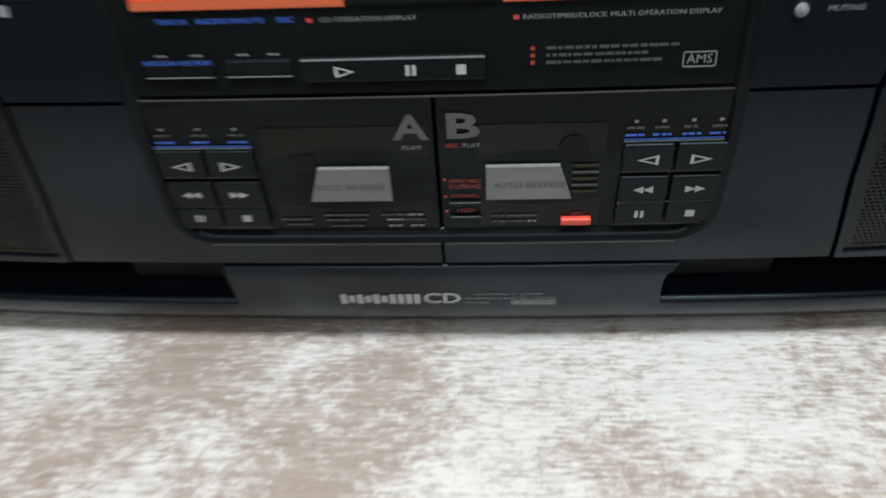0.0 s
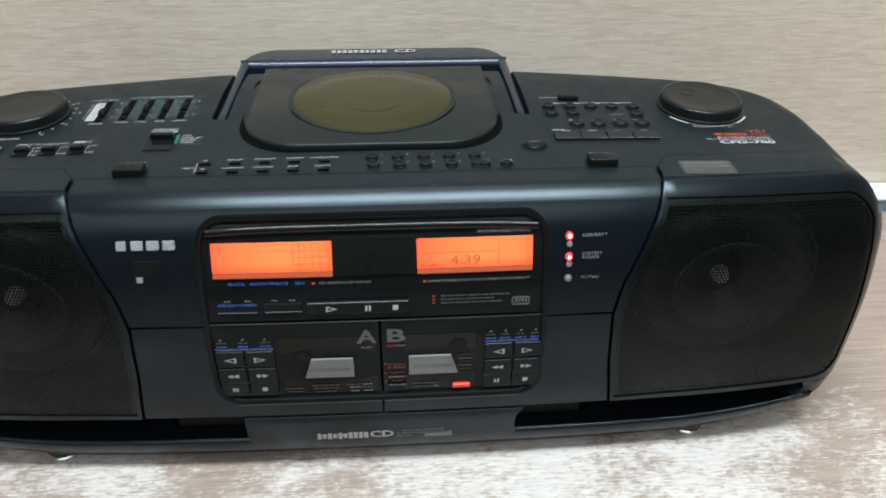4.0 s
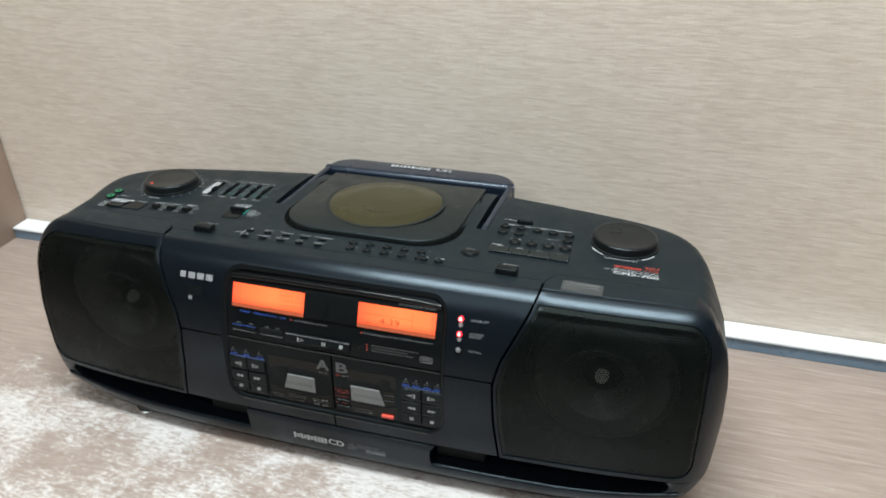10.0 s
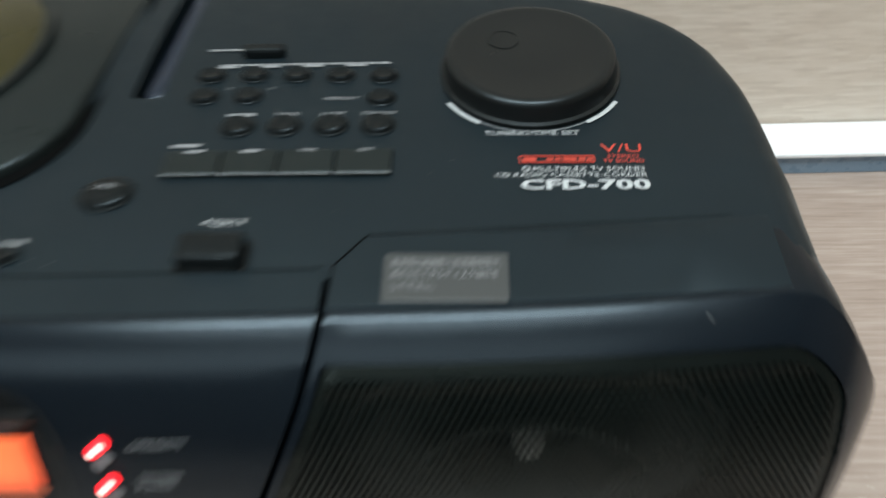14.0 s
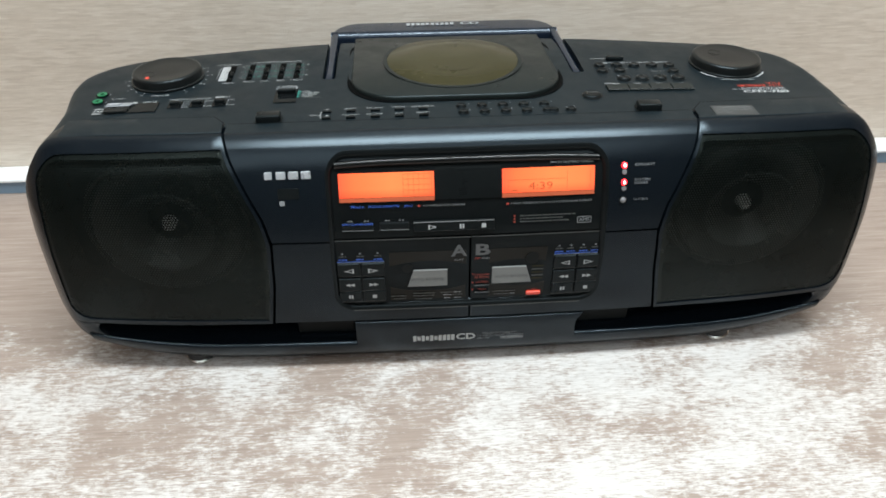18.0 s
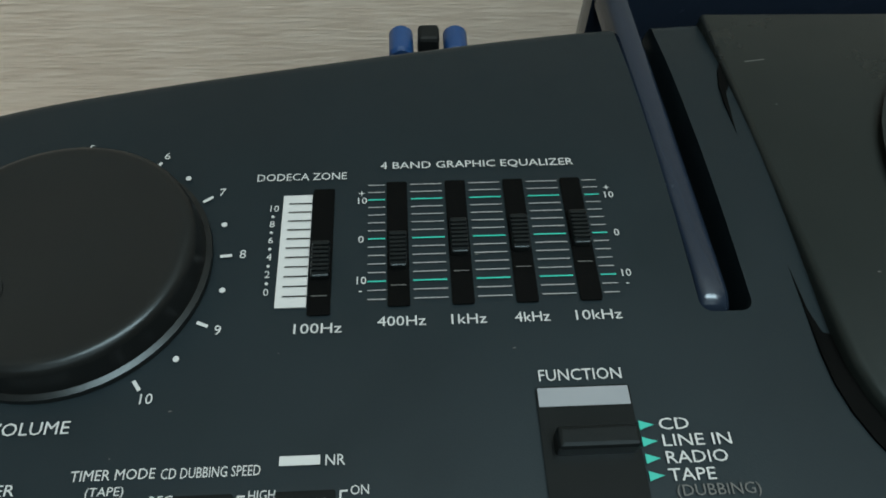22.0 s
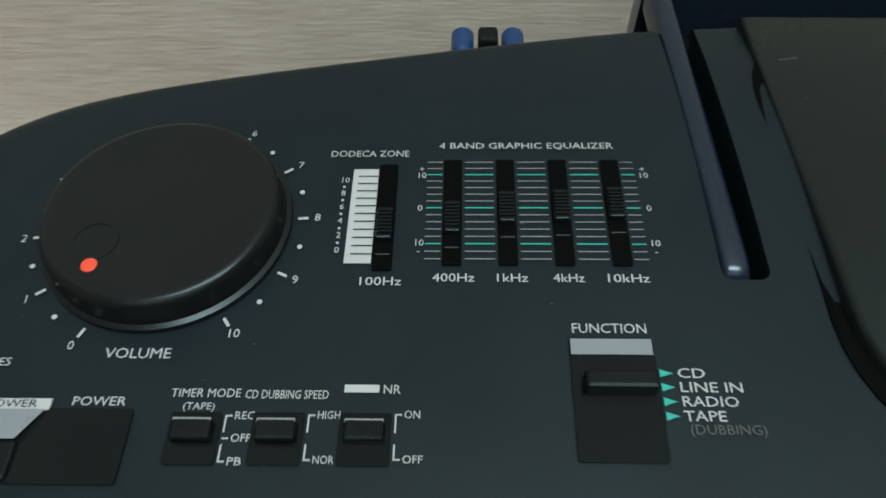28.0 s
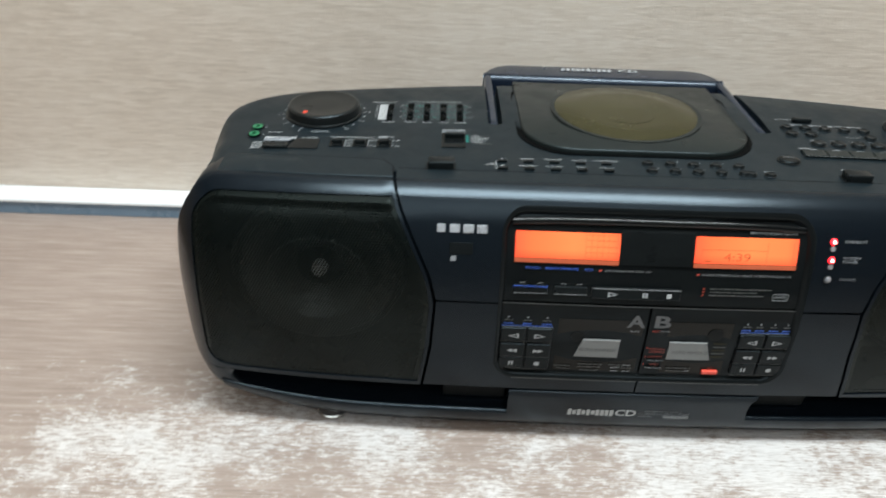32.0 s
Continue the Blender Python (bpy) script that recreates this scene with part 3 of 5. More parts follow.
# gloss panel set into the fascia: rim, display window, two door windows
hole = rrect((HX0 + HX1) / 2, (HS0 + HS1) / 2, HX1 - HX0, HS1 - HS0, HR, 10)
hole_fine = []
for a, b in zip(hole, hole[1:] + hole[:1]):
    hole_fine += along([a, b], max(1, int(math.hypot(b[0] - a[0], b[1] - a[1]) / 0.006)))[:-1]
rim_rows = [[(x, s, off) for x, s in inset(hole_fine, d)] for d, off in ((0.0, 0.0003), (0.0012, 0.0002), (0.0026, -0.0014), (0.0036, -0.0034))]
part("panel_rim", loft(rim_rows), M_GLOSS, radio, "gloss black rim", smooth=60, where=front)
part("display_window", grid(spread(HX0, HX1, 12), spread(SEAM + 0.0008, HS1, 12), -0.0034), M_GLOSS, radio, "gloss black display window", smooth=True, where=front)
brow = [(s, o) for s, o in ((0.1612, -0.0032), (0.1617, -0.0016), (0.1632, -0.0008), (0.1646, -0.0012), (0.1652, -0.0032))]
part("brow_bar", loft([[(x, s - 0.0016 * (abs(x) / 0.088) ** 4, o) for x in spread(-0.083, 0.085, 20)] for s, o in brow], closed=False), M_BROW, radio, "gloss black bar over the displays", smooth=60, where=front)
door_windows = []
for x0, x1 in ((HX0, SPLIT - 0.0007), (SPLIT + 0.0007, HX1)):
    door_windows.append(part("door_window", grid(spread(x0, x1, 8), spread(HS0, SEAM - 0.0006, 8), -0.0028), M_GLOSS, radio, "gloss black cassette door window", smooth=True, where=front))
part("seam_line", grid(spread(HX0, HX1, 10), [SEAM - 0.0006, SEAM + 0.0000], -0.0024), M_DIM, radio, "thin door edge", where=front)
# highlight on the doors' lower edge, painted as a thin paler line
part("door_edge_glint", grid(spread(HX0 + 0.012, SPLIT - 0.001, 8), [HS0 - 0.0007, HS0 + 0.0001], 0.0004), M_DIM, radio, where=front)
part("door_edge_glint", grid(spread(SPLIT + 0.001, HX1 - 0.012, 8), [HS0 - 0.0007, HS0 + 0.0001], 0.0004), M_DIM, radio, where=front)

# displays
for x0, x1, name in ((-0.0810, -0.0207, "cd"), (0.0226, 0.0822, "tuner")):
    lcd = part("display", grid(spread(x0, x1, 8), spread(0.1425, 0.1572, 4), -0.0026), M_LCD, radio, "lit orange liquid crystal display", smooth=True, where=front)
    # reflected display light, added as a faint emission of the lip
    part("display_lip", grid(spread(x0, x1, 8), spread(0.1398, 0.1424, 1), -0.0024), M_LIP_REFLECTION, lcd, "lower lip with the display's reflected glow put in as emission", where=front)
    if name == "cd":
        for s in (0.1433, 0.1466, 0.1498, 0.1531, 0.1561):
            bars(-0.0312, s, 0.0185, 0.00022, lcd, M_LCDLINE, front, -0.0024, "segment_line")
        for x in (-0.0404, -0.0371, -0.0338, -0.0305, -0.0272, -0.022):
            bars(x, 0.1497, 0.00022, 0.0130, lcd, M_LCDLINE, front, -0.0024, "segment_line")
    else:
        word("4:39", 0.0475, 0.1462, 0.0046, lcd, M_LCDLINE, front, 0.0155, off=-0.0024)
        for x, s, w, h in ((0.0455, 0.1503, 0.038, 0.00022), (0.0265, 0.1468, 0.00022, 0.007), (0.0645, 0.1490, 0.00022, 0.0115), (0.0795, 0.149, 0.00022, 0.0115), (0.0305, 0.1440, 0.0040, 0.0009)):
            bars(x, s, w, h, lcd, M_LCDLINE, front, -0.0024, "segment_line")
for s in spread(0.1405, 0.1580, 16):
    part("rib", grid([-0.0195, 0.0214], [s, s + 0.0006], -0.0020), M_KEY, radio, "fine rib between the displays", where=front)
part("rib_panel", grid(spread(-0.0200, 0.0219, 4), spread(0.1400, 0.1592, 4), -0.0027), M_DARK, radio, "dark ribbed panel", where=front)


def print_row(words, s, size, material, parent=radio, off=-0.0026):
    for body, x, w in words:
        word(body, x, s, size, parent, material, front, w, off=off)


print_row((("TRACK", -0.0700, 0.0092), ("INDEX", -0.0585, 0.0085), ("MINUTE", -0.0485, 0.0098), ("SEC", -0.0375, 0.0050)), 0.1365, 0.0015, M_BLUE)
print_row((("CD OPERATION DISPLAY", -0.0145, 0.0270),), 0.1362, 0.0013, M_GREY)
print_row((("RADIO/TIMER/CLOCK MULTI OPERATION DISPLAY", 0.0545, 0.0530),), 0.1355, 0.0013, M_GREY)
print_row((("MPX TV FM STEREO TUNING", 0.0672, 0.0270),), 0.1597, 0.0013, M_GREY)
bars(-0.0308, 0.1362, 0.0016, 0.0012, radio, M_RED, front, -0.0026)
bars(0.0262, 0.1355, 0.0016, 0.0012, radio, M_RED, front, -0.0026)
for k, (x, w) in enumerate(((0.0530, 0.0370), (0.0485, 0.0280), (0.0505, 0.0320))):
    bars(0.0308, 0.1270 - 0.0020 * k, 0.0012, 0.0011, radio, M_DULLRED, front, -0.0026)
    scribble(x, 0.1270 - 0.0020 * k, w, 0.0009, radio, M_DIM, front, -0.0026, k)
part("badge", frame_ring(rrect(0.0768, 0.1226, 0.0092, 0.0044, 0.0006), rrect(0.0768, 0.1226, 0.0086, 0.0038, 0.0004), -0.0027, -0.0025), M_GREY, radio, where=front)
word("AMS", 0.0768, 0.1226, 0.0026, radio, M_GREY, front, 0.0070, off=-0.0026)

# disc keys under the left display
key_blocks = ((-0.0705, 0.0200), (-0.0470, 0.0190))
for x, w in key_blocks:
    part("disc_key", slab(rrect(x, 0.1237, w, 0.0042, 0.0006), -0.0034, -0.0016, 0.0005), M_KEY, radio, where=front)
    bars(x, 0.1212, w, 0.0004, radio, M_GREY, front, -0.0014)
word("INTRO SCAN", -0.0755, 0.1254, 0.0014, radio, M_BLUE, front, 0.0098, off=-0.0014)
word("FILE CHECK", -0.0652, 0.1254, 0.0014, radio, M_BLUE, front, 0.0096, off=-0.0014)
for x in (-0.0755, -0.0650, -0.0515, -0.0425):
    for d in (-0.0010, 0.0008):
        part("print_arrow", ([(x + d - 0.0008, 0.1272, -0.0025), (x + d + 0.0008, 0.1277, -0.0025), (x + d + 0.0008, 0.1267, -0.0025)], [(0, 1, 2)]), M_GREY, radio, where=front)
strip = part("transport_strip", slab(rrect(-0.0085, 0.1225, 0.0525, 0.0070, 0.0008), -0.0034, -0.0012, 0.0006), M_KEY, radio, "black disc transport keys", where=front)
# highlight along the top edge of the keys, painted as a grey bar
bars(-0.0085, 0.1257, 0.0520, 0.0006, strip, M_GREY, front, -0.0010)


def triangle(x, s, w, h, parent, material, off, hollow=False, flip=1):
    pts = [(x - flip * w / 2, s - h / 2), (x + flip * w / 2, s), (x - flip * w / 2, s + h / 2)]
    if hollow:
        c = (sum(p[0] for p in pts) / 3, sum(p[1] for p in pts) / 3)
        inner = [(c[0] + (p[0] - c[0]) * 0.55, c[1] + (p[1] - c[1]) * 0.55) for p in pts]
        part("print_arrow", loft([[(a, b, off) for a, b in pts], [(a, b, off) for a, b in inner]]), material, parent, where=front)
    else:
        part("print_arrow", ([(a, b, off) for a, b in pts], [(0, 1, 2)]), material, parent, where=front)


triangle(-0.0222, 0.1222, 0.0058, 0.0034, strip, M_WHITE, -0.0010, True)
for d in (-0.0009, 0.0009):
    bars(-0.0034 + d, 0.1222, 0.0011, 0.0031, strip, M_WHITE, front, -0.0010)
bars(0.0108, 0.1222, 0.0028, 0.0029, strip, M_WHITE, front, -0.0010)

# cassette decks: keys, plates and print
for x0, sign in ((-0.0703, 1), (0.0740, -1)):
    for row, (s, h) in enumerate(((0.0918, 0.0098), (0.0796, 0.0100), (0.0693, 0.0088))):
        for col, dx in enumerate((-0.0080, 0.0080)):
            key = part("deck_key", slab(rrect(x0 + dx, s, 0.0150, h, 0.0008), -0.0030, -0.0006, 0.0006), M_KEY, radio, "black deck key", where=front)
            if row == 0:
                triangle(x0 + dx, s - 0.0006, 0.0066, 0.0038, key, M_WHITE, -0.0004, True, -1 if col == 0 else 1)
            elif row == 1:
                for d in (-0.0015, 0.0015):
                    triangle(x0 + dx + d, s, 0.0032, 0.0028, key, M_WHITE, -0.0004, False, -1 if col == 0 else 1)
            elif col == 0:
                for d in (-0.0009, 0.0009):
                    bars(x0 + dx + d, s, 0.0011, 0.0029, key, M_WHITE, front, -0.0004)
            else:
                bars(x0 + dx, s, 0.0029, 0.0028, key, M_WHITE, front, -0.0004)
        bars(x0, s - h / 2 - 0.0003, 0.0310, 0.0003, radio, M_DIM, front, -0.0008)
    bars(x0, 0.0976, 0.0310, 0.0005, radio, M_BLUE, front, -0.0024)
    bars(x0, 0.0969, 0.0310, 0.0003, radio, M_WHITE, front, -0.0024)
    marks = (-0.0115, 0.0, 0.0115) if sign > 0 else (-0.0125, -0.0045, 0.0040, 0.0120)
    for d in marks:
        scribble(x0 + d, 0.0992, 0.0056, 0.0010, radio, M_BLUE, front, -0.0024, int(abs(d) * 9999))
        scribble(x0 + d, 0.1018, 0.0050, 0.0010, radio, M_DIM, front, -0.0024, int(abs(d) * 9999) + 5)
        bars(x0 + d, 0.1040, 0.0012, 0.0010, radio, M_GREY, front, -0.0024)
for x0, x1, tl, tr in ((-0.0515, -0.0005, -0.0355, -0.0130), (0.0150, 0.0535, 0.0172, 0.0400)):
    part("tape_window", grid([x0, x1], [0.0635, 0.1040], -0.0025), M_BROWN, radio, "smoked brown tape window", where=front)
    left = x0 < -0.01
    pts = [(tl, 0.0892), (tl - 0.0042 if left else tl, 0.0752), (tr + (0.0 if left else 0.0042), 0.0752), (tr, 0.0892)]
    part("reverse_plate", slab(pts, -0.0026, -0.0019, 0.0002), M_PLATE, radio, "grey trapezoid plate in the tape window", where=front)
    bars((tl + tr) / 2, 0.0890, tr - tl, 0.0006, radio, M_WHITE, front, -0.0016)
    word("AUTO REVERSE", (pts[1][0] + pts[2][0]) / 2, 0.0812, 0.0023, radio, M_DIM, front, 0.0225, off=-0.0017)
part("hub", slab(circle(-0.0395, 0.0905, 0.0036, 16), -0.0025, -0.0022), M_DARK, radio, where=front)
part("hub", slab(circle(0.0440, 0.0950, 0.0046, 16), -0.0025, -0.0022), M_DARK, radio, where=front)
word("A", -0.0052, 0.1032, 0.0088, radio, M_PRINTAB, front, 0.0110, off=-0.0022, bold=0.00025)
word("B", 0.0102, 0.1034, 0.0088, radio, M_PRINTAB, front, 0.0100, off=-0.0022, bold=0.00025)
word("PLAY", -0.0052, 0.0963, 0.0016, radio, M_GREY, front, 0.0060, off=-0.0022)
word("REC", 0.0073, 0.0968, 0.0016, radio, M_RED, front, 0.0038, off=-0.0022)
word("/PLAY", 0.0127, 0.0968, 0.0016, radio, M_GREY, front, 0.0060, off=-0.0022)
for body, s, w in (("SYNCHRO", 0.0830, 0.0102), ("DUBBING", 0.0808, 0.0098), ("NORMAL", 0.0768, 0.0088), ("HIGH", 0.0705, 0.0055)):
    word(body, 0.0105, s, 0.0017, radio, M_DULLRED, front, w, off=-0.0022)
for s in (0.0738, 0.0676):
    part("slim_key", slab(rrect(0.0105, s, 0.0100, 0.0016, 0.0004), -0.0028, -0.0014, 0.0003), M_KEY, radio, "slim black dubbing key", where=front)
    bars(0.0105, s + 0.0009, 0.0098, 0.0004, radio, M_GREY, front, -0.0013)
for s in (0.0838, 0.0768, 0.0704):
    bars(0.0042, s, 0.0007, 0.0012, radio, M_RED, front, -0.0022)
part("record_key", slab(rrect(0.0462, 0.0656, 0.0098, 0.0026, 0.0004), -0.0028, -0.0008, 0.0004), M_REDKEY, radio, "bright red record key", where=front)
word("REC", 0.0470, 0.0684, 0.0013, radio, M_DULLRED, front, 0.0045, off=-0.0022)
for x, s, w in ((-0.0455, 0.0672, 0.0115), (-0.0455, 0.0648, 0.0085), (-0.0290, 0.0690, 0.0150), (-0.0290, 0.0668, 0.0150), (-0.0290, 0.0640, 0.0120), (-0.0128, 0.0690, 0.0090), (-0.0128, 0.0668, 0.0060), (-0.0060, 0.0690, 0.0060), (-0.0060, 0.0668, 0.0070), (-0.0128, 0.0640, 0.0050), (-0.0055, 0.0640, 0.0055), (0.0262, 0.0680, 0.0155), (0.0245, 0.0655, 0.0110), (0.0320, 0.0655, 0.0030)):
    scribble(x, s, w, 0.0009, radio, M_GREY if w < 0.007 else M_DIM, front, -0.0022, int(s * 99999 + w * 9999))
for k in range(5):
    bars(0.0480, 0.0885 - 0.0026 * k, 0.0080, 0.0010, radio, M_DIM if k % 2 else M_AMBER, front, -0.0022)

# maker's plate left of the displays as plain blocks, sensor and lamps
for k, w in enumerate((0.0062, 0.0076, 0.0080, 0.0078)):
    part("badge_block", slab(rrect(-0.1240 + 0.0078 * k, 0.1572, w * 0.78, 0.0043, 0.0007), 0.0, 0.0006, 0.0002), M_SILVER, radio, "raised silver badge block", where=front)
part("sensor", slab(rrect(-0.1122, 0.1466, 0.0135, 0.0066, 0.0008), -0.0002, 0.0003, 0.0002), M_GLOSS, radio, "gloss black remote sensor", where=front)
part("badge", slab(rrect(-0.1166, 0.1409, 0.0032, 0.0030, 0.0003), 0.0, 0.0002), M_GREY, radio, where=front)
for s, lit, words in ((0.1566, True, ("OPR/BATT",)), (0.1468, True, ("SYSTEM", "POWER")), (0.1356, False, ("MUTING",))):
    lamp = part("lamp_socket", slab(circle(0.1006, s, 0.0025, 16), 0.0, 0.0005, 0.0003), M_DARK, radio, where=front)
    part("lamp", loft([[(0.1006 + 0.0019 * q * math.cos(a), s + 0.0019 * q * math.sin(a), h) for a in spread(0, 2 * math.pi * 11 / 12, 11)] for q, h in ((1, 0.0005), (0.9, 0.0012), (0.5, 0.0018), (0.05, 0.0020))], False, True), M_LED if lit else M_LEDOFF, lamp, "red lit lamp" if lit else "clear unlit lamp", smooth=True, where=front)
    part("lamp_core", slab(circle(0.1006, s, 0.0009, 12), 0.0016, 0.0022, 0.0002), M_LEDCORE, lamp, "white-hot lamp core", where=front) if lit else None
    part("lens", slab(circle(0.1008, s - 0.0038, 0.0016, 12), 0.0, 0.0008, 0.0004), M_LEDOFF, lamp, "small clear lens", where=front) if lit else None
    for k, body in enumerate(words):
        word(body, 0.1075, s - 0.0020 * k + (0.0010 if len(words) > 1 else 0), 0.0016, radio, M_GREY, front, {"OPR/BATT": 0.0130, "SYSTEM": 0.0100, "POWER": 0.0088, "MUTING": 0.0092}[body], "LEFT")

# speakers
GR_TOP, GR_BOT = 0.1710, 0.0490


def grille_line(gap):
    """Outline of a grille, right side, gap drawn in from the frame's opening; as many points on each line."""
    inner_side = [(edge_x(s) + 0.0040 + gap, s) for s in spread(GR_BOT + gap, GR_TOP - gap, 14)]
    top = along([inner_side[-1], (0.252, 0.1704 - gap)], 16)
    tr = corner(0.2540, 0.1544, 0.0160 - gap, 90, 0, 9)
    right = along([tr[-1], (0.2702 - gap, 0.068)], 12)
    br = corner(0.2552, 0.066, 0.0150 - gap, 0, -90, 6)
    bottom = along([br[-1], inner_side[0]], 16)
    return top[:-1] + tr[:-1] + right[:-1] + br[:-1] + bottom[:-1] + inner_side[:-1]


def frame_line():
    inner_side = [(edge_x(s) + 0.0018, s) for s in spread(0.0462, 0.1775, 14)]
    top = along([inner_side[-1], (0.2560, 0.1775)], 16)
    tr = along([(0.2560, 0.1775), (0.2628, 0.1766), (0.2692, 0.1738), (0.2756, 0.1650), (0.2804, 0.153)], 9)
    right = along([tr[-1], (0.2846, 0.125), (0.2855, 0.095), (0.2830, 0.062)], 12)
    br = corner(0.2670, 0.062, 0.0160, 0, -90, 6)
    bottom = along([br[-1], inner_side[0]], 16)
    return top[:-1] + tr[:-1] + right[:-1] + br[:-1] + bottom[:-1] + inner_side[:-1]


FRAME_ROWS = [0.0, 0.12, 0.25, 0.38, 0.52, 0.64, 0.70, 0.74, 0.77, 0.80, 0.82, 0.84, 0.88, 0.94, 1.0]


def closed_skin(inner, outer, shares, off, deep, side):
    rows = [[(a[0] + (b[0] - a[0]) * k, a[1] + (b[1] - a[1]) * k, off) for a, b in zip(inner, outer)] for k in shares]
    return loft([[(x, s, off - deep) for x, s, _ in rows[0]]] + rows + [[(x, s, off - side) for x, s, _ in rows[-1]]])


def frame_shell(where):
    """The speaker surround, its rim drawn straight back into the case."""
    inner, outer = grille_line(0.0), frame_line()
    rows = [[where(x, s, -0.004) for x, s in inner]]
    rows += [[where(a[0] + (b[0] - a[0]) * k, a[1] + (b[1] - a[1]) * k) for a, b in zip(inner, outer)] for k in FRAME_ROWS]
    rows.append([Vector((v.x * 0.9995, v.y + 0.010, v.z - 0.0004)) for v in rows[-1]])
    rows.append([Vector((v.x * 0.997, v.y + 0.009, v.z - 0.0012)) for v in rows[-1]])
    rows.append([Vector((v.x * 0.980, v.y + 0.004, v.z - 0.0040)) for v in rows[-1]])
    return loft([[tuple(v) for v in r] for r in rows])


def inside(x, s, poly):
    hit = False
    for (x0, y0), (x1, y1) in zip(poly, poly[1:] + poly[:1]):
        if (y0 > s) != (y1 > s) and x < (x1 - x0) * (s - y0) / (y1 - y0) + x0:
            hit = not hit
    return hit


PITCH = 0.00182


def perforated():
    poly = grille_line(0.0022)
    verts, faces, row, s = [], [], 0, GR_BOT
    while s < GR_TOP:
        x = 0.12 + (PITCH / 2 if row % 2 else 0)
        while x < 0.275:
            if inside(x, s, poly):
                k = len(verts)
                for r in (PITCH / math.sqrt(3) * 1.01, PITCH * 0.33):
                    for i in range(6):
                        a = math.pi / 6 + i * math.pi / 3
                        sv = s + r * math.sin(a)
                        verts.append((x + r * math.cos(a), sv, -0.0012 + 0.0011 * math.exp(-(((sv - 0.1678) / 0.0022) ** 2))))
                faces += [(k + i, k + (i + 1) % 6, k + 6 + (i + 1) % 6, k + 6 + i) for i in range(6)]
            x += PITCH
        s += PITCH * math.sqrt(3) / 2
        row += 1
    return verts, faces


holes = perforated()
for sign in (-1, 1):
    def side_front(x, s, off=0.0, sign=sign):
        return front(sign * x, s, off)

    frame_part = part("speaker_frame", frame_shell(side_front), M_FASCIA, radio, "blue-black speaker surround with a bevelled top lip", smooth=34)
    strip_rows = ((0.1772, -0.0006, 0.153), (0.1776, 0.0004, 0.153), (0.1780, 0.0007, 0.153), (0.1895, 0.0009, 0.1535), (0.1985, 0.0009, 0.1606), (0.1990, 0.0006, 0.1612), (0.1992, -0.003, 0.1614))
    part("top_strip", loft([[(x0 + (0.2570 - x0) * u, s, o * (1 - u ** 6)) for u in spread(0, 1, 20)] for s, o, x0 in strip_rows], closed=False), M_CASE, radio, "black strip over the speaker", smooth=30, where=side_front)
    groove = [(0.1532, 0.1785), (0.1537, 0.1896), (0.1608, 0.1987), (0.2000, 0.1996), (0.2300, 0.1994), (0.2480, 0.1992)]
    part("strip_seam", loft([[(x + dx, s + ds, 0.0010) for x, s in groove] for dx, ds in ((-0.0004, 0.0003), (0.0, 0.0))], closed=False), M_HOLE, radio, "dark seam round the strip", where=side_front)
    grille = part("grille", holes, M_GRILLE, radio, "black perforated metal grille", where=side_front)
    part("grille_rim", closed_skin(grille_line(0.0028), grille_line(0.0002), [0.0, 0.5, 1.0], -0.0010, 0.001, 0.003), M_GRILLE, grille, where=side_front)
    cx, cz = sign * 0.2, 0.1070
    mouth = [side_front(x, s, -0.003) for x, s in grille_line(0.0)]
    part("baffle_box", loft([[tuple(v) for v in mouth], [(v.x * 0.99, 0.0052 + 0.6 * bow(v.x), v.z) for v in mouth]]), M_DARK, radio, "dark box behind the grille")

    def turned(rows, n=40):
        return loft([[(cx + r * math.cos(2 * math.pi * i / n), y, cz + r * math.sin(2 * math.pi * i / n)) for i in range(n)] for r, y in rows])

    cone = part("speaker_cone", turned([(0.0560, 0.004), (0.0545, -0.0035), (0.0530, -0.0040), (0.0515, -0.0020), (0.0485, -0.0055), (0.0450, -0.0030), (0.030, 0.0005), (0.0160, 0.0045)]), M_CONE, radio, "black paper speaker cone", smooth=60)
    part("whizzer", turned([(0.0320, -0.0105), (0.0310, -0.0110), (0.0200, -0.0020), (0.0150, 0.0040)]), M_CONE, cone, smooth=60)
    # small and pale, so that the cap's glint shows through the grille
    part("dust_cap", turned([(0.0052, 0.0040), (0.0048, -0.0010), (0.0036, -0.0034), (0.0018, -0.0045), (0.0002, -0.0050)], 24), M_CAP_GLINT, cone, "dust cap with its glint painted pale grey", smooth=60)

# bumper along the foot of the front, with a plate between two finger slots
PLATE0, PLATE1 = -0.0772, 0.0800
ends = [(0.2685, 0.004), (0.2715, 0.010), (0.2735, 0.020)]
left_x = [(-x, d) for x, d in ends[::-1]] + [(x, 0.0) for x in spread(-0.264, PLATE0, 32)]
plate_x = [(x, 0.0) for x in spread(PLATE0, PLATE1, 28)]
right_x = [(x, 0.0) for x in spread(PLATE1, 0.264, 32)] + ends
bands = []
for xs in (left_x, plate_x, right_x):
    bands.append(loft([[(x, s, o - d) for x, d in xs] for s, o in ((0.0038, -0.014), (0.0048, -0.004), (0.0070, -0.0008), (0.0105, 0.0008), (0.0160, 0.0012), (0.0215, 0.0012))], closed=False))
for xs in (left_x, right_x):
    bands.append(loft([[(x, s, o - d) for x, d in xs] for s, o in ((0.0215, 0.0012), (0.0226, 0.0009), (0.0233, 0.0001), (0.0236, -0.0016), (0.0236, -0.0500))], closed=False))


